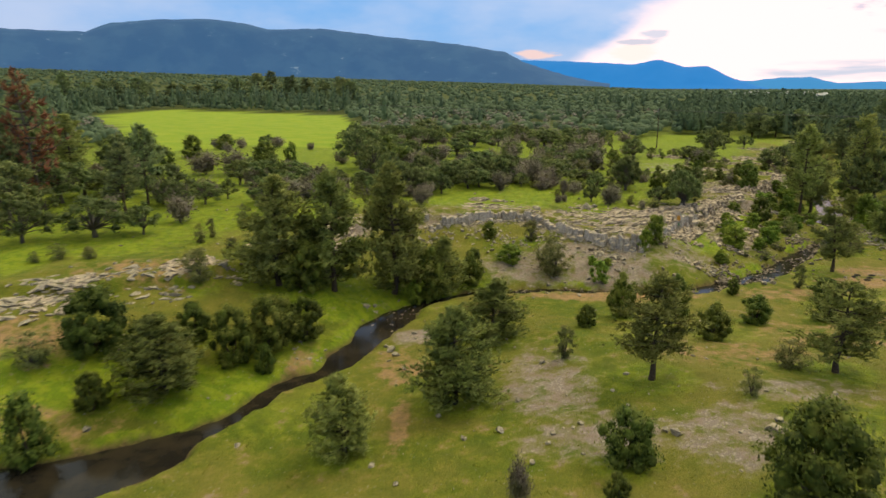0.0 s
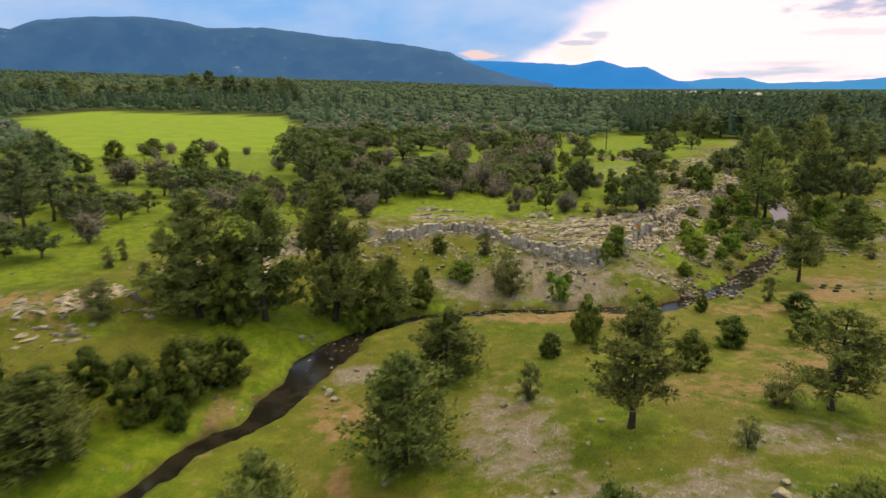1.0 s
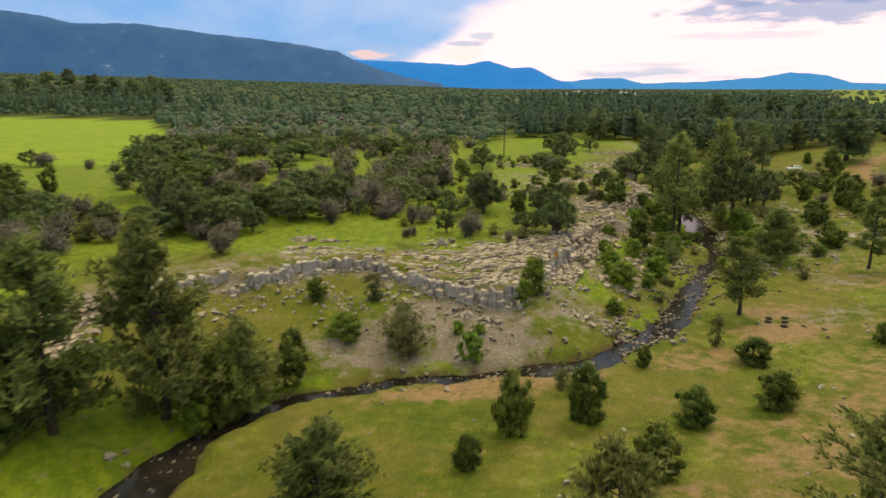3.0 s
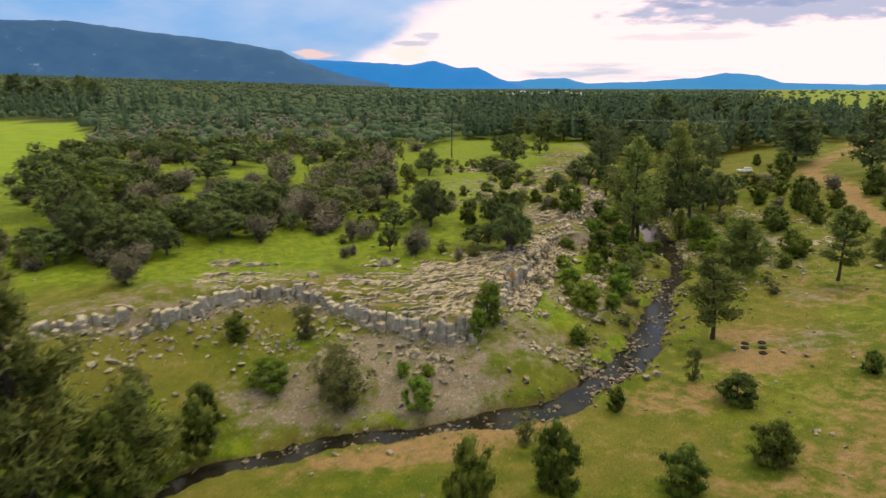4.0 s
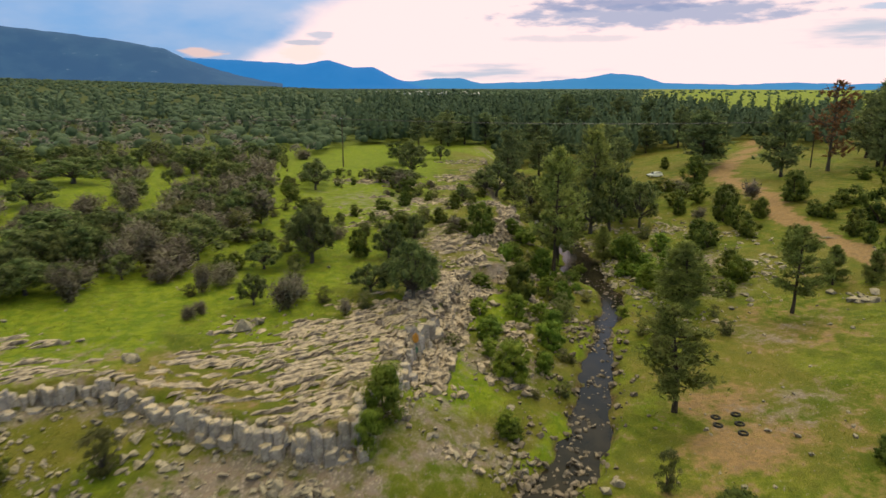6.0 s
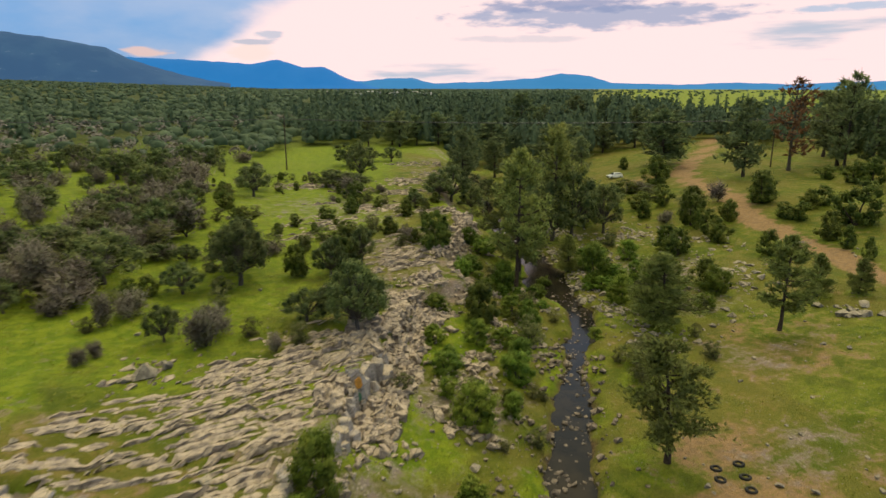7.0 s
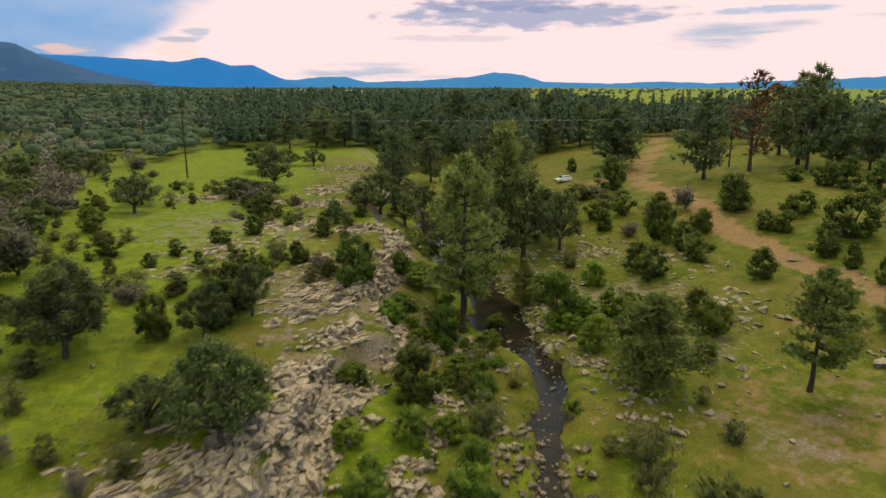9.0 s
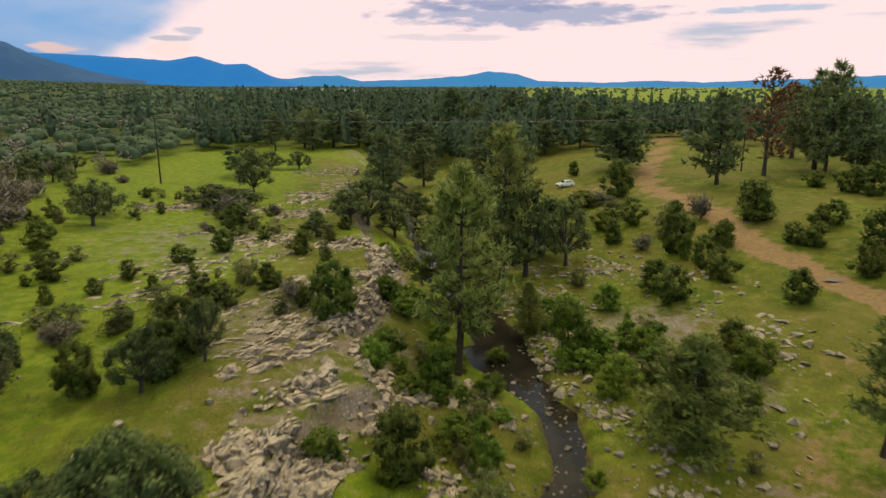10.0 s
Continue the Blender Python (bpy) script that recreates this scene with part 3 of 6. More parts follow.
RANGE_CREST = [(-2, 2.0), (6.4, 2.09), (12, 1.88), (15.6, 1.68), (16.9, 1.97), (17.7, 2.01), (19.5, 1.43), (21.2, 1.5), (23.3, 0.5), (24.6, 0.1), (26, -0.2)]
HILL_CREST = [(22, 0.1), (23.3, 0.4), (24.6, 0.35), (26.4, 0.6), (28.5, 0.62), (30.3, 0.2), (34.9, 0.33), (39.1, 0.65), (41, 1.02), (43.3, 0.79), (45.1, 0.24), (50.4, 0.11), (54.6, 0.27), (58, 0.14), (60.6, 0.25), (67.5, 0.49), (72, 0.75), (85, 0.6), (100, 0.2)]

# ---- plants ----
def pine_meshes(rng, dense=False, fill=2.0):
    """A pine one unit wide (radius) and one unit high: trunk with limbs, and needle crown. Built 10 m high, 3 m in radius."""
    wood, crown = Soup(), Soup()
    high, lean = 10.0, rng.normal(0, 0.25, 2)
    z = np.linspace(0, high * 0.97, 9)
    bend = np.stack([lean[0] * (z / high) ** 2 + rng.normal(0, 0.04, 9), lean[1] * (z / high) ** 2 + rng.normal(0, 0.04, 9), z], 1)
    wood.tube(bend, np.interp(z, [0, 0.6, high], [0.26, 0.20, 0.03]), 8)
    start = 0.9 if dense else high * rng.uniform(0.14, 0.26)
    level = start
    while level < high * 0.985:
        up = (level - start) / (high - start)
        shape = math.sin(math.pi * (0.34 + 0.66 * up)) ** 0.9 if dense else math.sin(math.pi * min(1, 0.24 + up * 0.76)) ** 0.8
        reach = 3.0 * max(0.10, shape) * rng.uniform(0.75, 1.1)
        for _ in range(rng.integers(3, 6) if dense else rng.integers(3, 6)):
            if not dense and rng.random() < 0.12:
                continue
            a, r = rng.uniform(0, 2 * np.pi), reach * rng.uniform(0.6, 1.12)
            k = np.linspace(0, 1, 4)
            lift = rng.uniform(-0.05, 0.35) + 0.35 * up
            root = np.array([np.interp(level, z, bend[:, 0]), np.interp(level, z, bend[:, 1]), level])
            limb = root + np.stack([np.cos(a) * r * k, np.sin(a) * r * k, r * (lift * k - 0.22 * k * (1 - k) * 2)], 1) + rng.normal(0, 0.05, (4, 3)) * k[:, None]
            wood.tube(limb, 0.065 * (1 - 0.8 * k) * (0.5 + r / 3), 3)
            n = int((5 + 9 * r / 3) * 1.5 * fill)
            t = rng.uniform(0.30, 1.05, n)
            at = np.stack([np.interp(t, k, limb[:, c]) for c in range(3)], 1)
            at += rng.normal(0, 1, (n, 3)) * np.array([0.42, 0.42, 0.34 if dense else 0.24]) * (0.35 + 0.5 * r / 3)
            way = np.stack([np.cos(a) * np.ones(n), np.sin(a) * np.ones(n), np.full(n, 0.55)], 1)
            crown.needles(at, way, 0.42 if fill > 1 else 0.62, 6, rng)
        level += (0.46 if dense else 0.50) * rng.uniform(0.7, 1.3)
    crown.needles(np.tile(bend[-1], (6, 1)), np.tile([0, 0, 1.0], (6, 1)), 0.4, 7, rng)
    return wood, crown, 3.0, high


def bush_meshes(rng, shape, leaf, count, lumps=46):
    """A bush or juniper, 2 m in radius and 4 m high. shape: round, cone, loose."""
    wood, crown = Soup(), Soup()
    rad, high = 2.0, 4.0
    centres = []
    for _ in range(lumps):
        k = 0.03 + 0.94 * rng.random() ** 1.25
        if shape == "cone":
            r = rad * np.clip(1.12 - k, 0.15, 0.9) * 1.12 * min(1, 0.75 + k * 3)
        elif shape == "round":
            r = rad * math.sqrt(max(0.03, 1 - (2 * k * 0.88 - 0.72) ** 2))
        else:
            r = rad * math.sqrt(max(0.05, 1 - (2 * k - 0.95) ** 2)) * rng.uniform(0.5, 1.15)
        a = rng.uniform(0, 2 * np.pi)
        r *= rng.uniform(0.30, 0.88) if shape != "loose" else rng.uniform(0.3, 1.0)
        centres.append((np.cos(a) * r, np.sin(a) * r, 0.12 + k * high * 0.92))
    centres = np.array(centres)
    for _ in range(4 if shape != "loose" else 9):
        goal = centres[rng.integers(len(centres))] * 0.9
        k = np.linspace(0, 1, 5)[:, None]
        wood.tube(goal * k * np.array([1, 1, 1.0]) + np.array([0, 0, 0.5]) * k * (1 - k) + rng.normal(0, 0.05, (5, 3)) * k, np.linspace(0.11, 0.02, 5), 5)
    per = count // lumps
    for c in centres:
        lump = rng.uniform(0.40, 0.72) * (0.8 if shape == "loose" else 1)
        if shape != "loose":
            crown.lump(c * np.array([0.93, 0.93, 1]), lump * 0.58, rng)
        d = on_ball(per, rng)
        d[:, 2] = np.where(d[:, 2] < -0.35, -d[:, 2], d[:, 2])
        at = c + d * lump * rng.uniform(0.55, 1.05, (per, 1))
        at[:, 2] = np.maximum(at[:, 2], 0.03)
        out = d + 0.5 * (c - np.array([0, 0, 1.5])) / 2
        crown.sprigs(at, out, leaf, 0.55, rng)
    return wood, crown, rad, high


def oak_meshes(rng, leaf=0.095, count=5600, every=1, lumps=34):
    """An evergreen oak, 3 m in radius and 6 m high: forked stem, clumps of leaves with gaps between."""
    wood, crown = Soup(), Soup()
    rad, high = 3.0, 6.0
    wood.tube([(0, 0, 0), (0.05, 0.05, 0.8), (0.1, 0, 1.7)], [0.26, 0.21, 0.17], 7)
    for i in range(lumps):
        k = (i + 0.5) / lumps
        a = i * 2.4 + rng.normal(0, 0.4)
        r = rad * math.sin(math.acos(1 - 1.45 * k)) * rng.uniform(0.55, 0.98)
        c = np.array([np.cos(a) * r, np.sin(a) * r, high * (0.93 - 0.62 * k) + rng.normal(0, 0.2)])
        j = np.linspace(0, 1, 5)[:, None] if every == 1 else np.array([[0], [1.0]])
        root = np.array([0.1, 0, rng.uniform(1.1, 1.7)])
        if i % every == 0:
            wood.tube(root + (c - root) * j + np.array([0, 0, 0.4]) * j * (1 - j) + rng.normal(0, 0.06, (len(j), 3)) * j, np.linspace(0.11, 0.02, len(j)), 4)
        lump, per = rng.uniform(0.6, 1.05), count // lumps
        d = on_ball(per, rng) * np.array([1, 1, 0.75])
        crown.lump(c, lump * 0.52, rng, 5)
        crown.sprigs(c + d * lump * rng.uniform(0.6, 1.08, (per, 1)), d + np.array([0, 0, 0.4]), leaf, 0.6, rng)
    return wood, crown, rad, high


def twig_meshes(rng, leafy=0.5, n=2200):
    """A grey, half-leafless shrub, 2 m in radius and 4 m high: many fine upright twigs."""
    wood, crown = Soup(), Soup()
    for _ in range(9):
        a, r = rng.uniform(0, 2 * np.pi), rng.uniform(0.2, 1.0)
        k = np.linspace(0, 1, 4)[:, None]
        tip = np.array([np.cos(a) * r, np.sin(a) * r, rng.uniform(1.8, 3.2)])
        wood.tube(tip * k + rng.normal(0, 0.06, (4, 3)) * k, np.linspace(0.06, 0.02, 4), 4)
    # sprays of twigs that part from the stems, uneven in length, with gaps between
    sprays = 17
    a, r = rng.uniform(0, 2 * np.pi, sprays), rng.uniform(0.15, 1.55, sprays)
    heads = np.stack([np.cos(a) * r, np.sin(a) * r, rng.uniform(1.3, 3.3, sprays) * (1.05 - 0.18 * r)], 1)
    i = rng.integers(0, sprays, n)
    d = heads[i] * rng.uniform(0.45, 1.08, (n, 1)) + rng.normal(0, 1, (n, 3)) * np.array([0.30, 0.30, 0.36])
    d[:, 2] = np.abs(d[:, 2])
    crown.needles(d, heads[i] * np.array([0.28, 0.28, 0.0]) + np.array([0, 0, 0.8]), 0.44 * math.sqrt(2200 / n), 1, rng, 0.10)
    green = d[: int(n * leafy)]
    crown.leaves(green + rng.normal(0, 0.1, green.shape), green - np.array([0, 0, 1.5]), 0.10 * math.sqrt(2200 / n), 0.8, rng)
    return wood, crown, 2.0, 4.0


def plant_kind(name, label, category, group, makers, bark, leaf, crown_label=""):
    """Templates for one kind of plant, and a way to set them out."""
    made = []
    for make in makers:
        wood, crown, rad, high = make()
        made.append((wood.mesh("trunk", bark, True), crown.mesh("crown", leaf), rad, high, []))

    def plant(places, seed=1):
        rng = np.random.default_rng(seed)
        for x, y, h, r in places:
            wood, crown, rad, high, first = made[rng.integers(len(made))]
            m = Matrix.Translation((x, y, h_at(x, y) - 0.06)) @ Matrix.Rotation(rng.uniform(0, 6.28), 4, "Z") @ Matrix.Diagonal((r / rad * rng.uniform(0.92, 1.08), r / rad * rng.uniform(0.92, 1.08), h / high, 1))
            if first:
                copy_thing(first[0], m @ Matrix.Diagonal((*[1 / k for k in first[0].scale], 1)))
            else:
                ob = tagged(new(name), label, category, group)
                part("trunk", wood, ob)
                part("crown", crown, ob, crown_label)
                ob.matrix_basis = m
                first.append(ob)
    return plant


def seeded(make, *seeds, **more):
    return [lambda s=s: make(np.random.default_rng(s), **more) for s in seeds]


plant_pine = plant_kind("pine_tree", "open-crowned green pine with a dark bare lower trunk", "pine", "pines by the creek", seeded(pine_meshes, 11, 12, 13, 14, 15, fill=1.9), BARK, PINE)
plant_dead_pine = plant_kind("dead_pine_tree", "tall dying pine, bare above with rust-brown needles", "pine", "", seeded(pine_meshes, 26, 27, fill=0.30), DEAD_BARK, RUST)
plant_dense_pine = plant_kind("young_pine_tree", "bushy grey-green young pine branching from the ground", "pine", "young pines", seeded(pine_meshes, 21, 22, 23, dense=True, fill=2.5), BARK, PINE)
plant_juniper = plant_kind("juniper", "dense dark green rounded juniper standing in grass", "juniper", "junipers on the pasture",
                           seeded(bush_meshes, 31, 32, 33, 36, shape="round", leaf=0.070, count=5600, lumps=80), BARK, JUNIPER)
plant_green = plant_kind("green_bush", "bright green leafy bush among the rocks", "bush", "bushes by the creek", seeded(bush_meshes, 41, 42, 43, shape="round", leaf=0.075, count=6000), OAK_BARK, WILLOW)
plant_small_juniper = plant_kind("juniper", "low dark green juniper in short grass", "juniper", "junipers on the pasture", seeded(bush_meshes, 37, 38, shape="round", leaf=0.115, count=2400, lumps=40), BARK, JUNIPER)
plant_small_green = plant_kind("green_bush", "low bright green bush on the creek bank", "bush", "bushes by the creek", seeded(bush_meshes, 44, 45, shape="round", leaf=0.13, count=2200, lumps=36), OAK_BARK, WILLOW)
plant_small_olive = plant_kind("olive_green_shrub", "low loose olive-green shrub in short grass", "shrub", "loose shrubs", seeded(bush_meshes, 54, 55, shape="loose", leaf=0.12, count=2000), OAK_BARK, OLIVE)
plant_olive = plant_kind("olive_green_shrub", "loose olive-green shrub with thin stems", "shrub", "loose shrubs", seeded(bush_meshes, 51, 52, 53, shape="loose", leaf=0.075, count=5200), OAK_BARK, OLIVE)
plant_oak = plant_kind("oak_tree", "low grey-green oak with a spreading gappy crown", "oak", "oaks on the rock shelf", seeded(oak_meshes, 61, 62, 63), OAK_BARK, OAK)
plant_wood_oak = plant_kind("oak_tree", "grey-green oak in open woodland", "oak", "woodland oaks", seeded(oak_meshes, 64, 65, 66, 67, leaf=0.165, count=1700, every=2, lumps=22), OAK_BARK, OAK)
plant_far_oak = plant_kind("oak_tree", "low grey-green oak with a spreading gappy crown", "oak", "oaks on the rock shelf", seeded(oak_meshes, 68, 69, 70, leaf=0.15, count=2200, lumps=28), OAK_BARK, OAK)
plant_wood_grey = plant_kind("grey_shrub", "grey leafless shrub at the edge of the wood", "shrub", "woodland shrubs", seeded(twig_meshes, 74, 75, 76, n=900), DEAD_BARK, GREY_TWIG)
plant_wood_pine = plant_kind("pine_tree", "tall dark green pine in the wood", "pine", "woodland pines", seeded(pine_meshes, 16, 17, 18, 19, fill=0.85), BARK, DARK_PINE)
plant_grey = plant_kind("grey_shrub", "grey half-leafless shrub of fine upright twigs", "shrub", "grey shrubs", seeded(twig_meshes, 71, 72, 73), DEAD_BARK, GREY_TWIG)

# ---- far woods ----


def woods_spots(rng, near, far, gap):
    """Scattered places between two distances from the shelf, kept clear of open ground."""
    n = int(math.radians(200) / 2 * (far ** 2 - near ** 2) / gap ** 2)
    a, d = rng.uniform(math.radians(-95), math.radians(105), n), np.sqrt(rng.uniform(near ** 2, far ** 2, n))
    x, y = 30 + np.sin(a) * d, 80 + np.cos(a) * d
    keep = ~in_loop(CLEARING, x, y) & ~in_loop(FIELD, x, y)
    bearing, reach = np.degrees(np.arctan2(x - 40, y - 90)), np.hypot(x - 40, y - 90)
    keep &= ~((bearing > 44) & (reach > 330) & (rng.random(n) > 0.03) & ~((reach % 240 < 18) & (rough(x, y, 60, 44) > 0.35)))
    keep &= ~((x < -10) & (y < 180) & (rough(x, y, 14, 40) < 0.38))
    keep &= ~((rough(x, y, 17, 41) < 0.36) & (np.hypot(x - 30, y - 130) < 85))
    keep &= (along(CREEK, x, y)[0] > 3.5) & (along(TRACK, x, y)[0] > 5)
    keep &= y > 25
    keep &= ~((x > -140) & (x < -24) & (y > 146) & (y < 205) & (rng.random(n) > 0.12))
    keep &= ~((bearing > 20) & (bearing < 31) & (reach > 1050) & (reach < 1750) & (rng.random(n) > 0.45))
    return x[keep], y[keep], reach[keep], bearing[keep]


def woods_mesh(name, x, y, kind, rng, cards, card, tall=1.0, segs=7):
    """Many crowns as one mesh. kind: 0 oak, 1 grey bare, 2 pine."""
    n = len(x)
    z = ground_height(x, y)
    high = np.select([kind == 0, kind == 1], [rng.uniform(3.2, 5.6, n), rng.uniform(3.0, 5.0, n)], rng.uniform(8, 13, n) * (0.8 + 0.6 * rough(x, y, 30, 52)) * (1 + 0.25 * (x < -20) * (y > 190))) * tall
    rad = np.select([kind == 0, kind == 1], [rng.uniform(1.7, 3.0, n), rng.uniform(1.4, 2.4, n)], rng.uniform(2.4, 3.9, n)) * (1 + (tall - 1) * 1.5)
    v, tint, bare = [], [], []
    d = on_ball(n * cards, rng).reshape(n, cards, 3)
    d[..., 2] = np.where(d[..., 2] < -0.3, -d[..., 2], d[..., 2])
    k = rng.uniform(0, 1, (n, cards))
    # pines: cards on a spindle; the rest: on a lumpy dome
    dome = d * np.stack([rad, rad, high * 0.42], 1)[:, None] * rng.uniform(0.72, 1.06, (n, cards, 1)) + np.stack([0 * z, 0 * z, high * 0.55], 1)[:, None]
    ang = rng.uniform(0, 2 * np.pi, (n, cards))
    girth = rad[:, None] * np.sin(np.pi * np.clip(0.22 + 0.78 * k, 0, 1)) ** 0.8 * rng.uniform(0.55, 1.05, (n, cards))
    spindle = np.stack([np.cos(ang) * girth, np.sin(ang) * girth, high[:, None] * (0.25 + 0.75 * k)], 2)
    at = np.where((kind == 2)[:, None, None], spindle, dome) + np.stack([x, y, z], 1)[:, None]
    out = np.where((kind == 2)[:, None, None], np.stack([np.cos(ang), np.sin(ang), 0.5 + 0 * ang], 2), d + np.array([0, 0, 0.35]))
    s = Soup()
    s.leaves(at.reshape(-1, 3), out.reshape(-1, 3), card * (1 + (tall - 1) * 1.5), 0.35, rng, slim=0.7)
    # the body of each rounded crown: a lumpy, faceted dome
    lump = np.flatnonzero(kind == 0)
    m = len(lump)
    rings = np.radians([-25, 12, 45])
    angle = np.arange(segs) * 2 * np.pi / segs
    shell = np.concatenate([np.stack([np.cos(r) * np.cos(angle), np.cos(r) * np.sin(angle), np.full(segs, np.sin(r))], 1) for r in rings] + [np.array([[0, 0, 1.0]])])
    body = shell[None] * rng.uniform(0.66, 0.98, (m, len(shell), 1)) * np.stack([rad[lump], rad[lump], high[lump] * 0.46], 1)[:, None] + np.stack([x[lump], y[lump], z[lump] + high[lump] * 0.52], 1)[:, None]
    f = []
    for i in range(2):
        for j in range(segs):
            p, q = i * segs + j, i * segs + (j + 1) % segs
            f += [(p, q, q + segs), (p, q + segs, p + segs)]
    f += [(2 * segs + j, 2 * segs + (j + 1) % segs, 3 * segs) for j in range(segs)]
    s.add(body.reshape(-1, 3), (np.arange(m)[:, None, None] * len(shell) + np.array(f)[None]).reshape(-1, 3))
    # the body of each pine: an uneven spindle
    spire = np.flatnonzero(kind == 2)
    p = len(spire)
    stack = np.concatenate([np.stack([g * np.cos(angle + g), g * np.sin(angle + g), np.full(segs, h)], 1) for g, h in ((0.22, 0.16), (0.52, 0.36), (0.40, 0.60), (0.20, 0.82))] + [np.array([[0, 0, 0.95]])])
    trunk = stack[None] * np.stack([rad[spire], rad[spire], high[spire]], 1)[:, None]
    trunk[..., :2] *= rng.uniform(0.62, 1.12, (p, len(stack), 1))
    trunk = trunk + np.stack([x[spire], y[spire], z[spire]], 1)[:, None]
    g = []
    for i in range(3):
        for j in range(segs):
            a, b = i * segs + j, i * segs + (j + 1) % segs
            g += [(a, b, b + segs), (a, b + segs, a + segs)]
    g += [(3 * segs + j, 3 * segs + (j + 1) % segs, 4 * segs) for j in range(segs)]
    if p:
        s.add(trunk.reshape(-1, 3), (np.arange(p)[:, None, None] * len(stack) + np.array(g)[None]).reshape(-1, 3))
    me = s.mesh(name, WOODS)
    own, dead = np.clip(rng.uniform(0, 1, n) ** 1.3 + 0.25 * (kind == 2), 0, 1), np.where(kind == 1, rng.uniform(0.65, 1, n), 0)
    per = np.concatenate([np.repeat(own, cards * 4) * 0.75 + np.repeat(rng.uniform(0, 0.25, n * cards), 4), np.repeat(own[lump], len(shell)) * 0.75 + rng.uniform(0, 0.25, m * len(shell)), np.repeat(own[spire], len(stack)) * 0.7 + rng.uniform(0, 0.2, p * len(stack))])
    value_on(me, "tint", per)
    value_on(me, "bare", np.concatenate([np.repeat(dead, cards * 4), np.repeat(dead[lump], len(shell)), np.zeros(p * len(stack))]))
    return me


def kinds(x, y, reach, bearing, rng):
    r = rng.random(len(x))
    pine_share = np.clip(0.04 * smooth(200, 260, reach) + 0.60 * smooth(14, 30, bearing) * smooth(100, 150, reach) + 0.36 * smooth(320, 380, reach) * smooth(-8, -22, bearing) + 0.30 * (x < -50) * (y < 150), 0, 0.9) * ~((x > -130) & (x < -20) & (y > 125) & (y < 225))
    grey_share = 0.66 * smooth(0.22, 0.52, rough(x, y, 40, 50)) * smooth(420, 240, reach) * smooth(26, 14, bearing)
    return np.where(r < pine_share, 2, np.where(r < pine_share + grey_share, 1, 0))


def make_woods():
    rng = np.random.default_rng(90)
    x, y, reach, bearing = woods_spots(rng, 20, 230, 5.4)
    kind = kinds(x, y, reach, bearing, rng)
    high = np.where(kind == 2, rng.uniform(9, 15, len(x)), np.where(kind == 1, rng.uniform(3, 4.8, len(x)), rng.uniform(3.2, 5.8, len(x))))
    more = woods_spots(rng, 110, 330, 6.0)
    belt = (more[3] > 17) & (more[3] < 62) & (more[0] > 90)
    x, y, reach, bearing = (np.concatenate([a, b[belt]]) for a, b in zip((x, y, reach, bearing), more))
    kind = np.concatenate([kind, np.full(belt.sum(), 2)])
    tallest = rng.uniform(10, 17, belt.sum()) * (1 + 0.25 * smooth(30, 38, more[3][belt]) * smooth(52, 44, more[3][belt]))
    high = np.concatenate([high, tallest])
    order = np.argsort(reach)
    for k, plant, most, wide in ((0, plant_wood_oak, 230, 0.58), (1, plant_wood_grey, 200, 0.52), (2, plant_wood_pine, 70, 0.27)):
        chosen = [i for i in order if kind[i] == k][:most]
        plant([(x[i], y[i], high[i], high[i] * wide * rng.uniform(0.8, 1.25)) for i in chosen], seed=200 + k)
        kind[chosen] = -1
    pines, round_ones = kind == 2, (kind == 0) | (kind == 1)
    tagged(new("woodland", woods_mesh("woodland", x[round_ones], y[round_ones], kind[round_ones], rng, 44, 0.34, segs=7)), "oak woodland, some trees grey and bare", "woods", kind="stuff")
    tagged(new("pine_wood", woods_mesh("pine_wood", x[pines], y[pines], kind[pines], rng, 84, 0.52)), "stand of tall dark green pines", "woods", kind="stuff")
    x, y, reach, bearing = woods_spots(rng, 230, 620, 8.2)
    kind = kinds(x, y, reach, bearing, rng)
    pines = kind == 2
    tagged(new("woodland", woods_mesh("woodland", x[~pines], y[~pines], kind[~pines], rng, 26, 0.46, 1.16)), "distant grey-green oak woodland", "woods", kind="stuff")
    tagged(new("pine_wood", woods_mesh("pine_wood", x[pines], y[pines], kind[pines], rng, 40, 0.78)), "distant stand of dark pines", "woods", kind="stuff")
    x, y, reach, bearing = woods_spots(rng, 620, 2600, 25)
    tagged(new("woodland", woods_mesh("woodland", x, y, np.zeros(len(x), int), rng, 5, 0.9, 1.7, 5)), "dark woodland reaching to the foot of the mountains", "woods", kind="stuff")



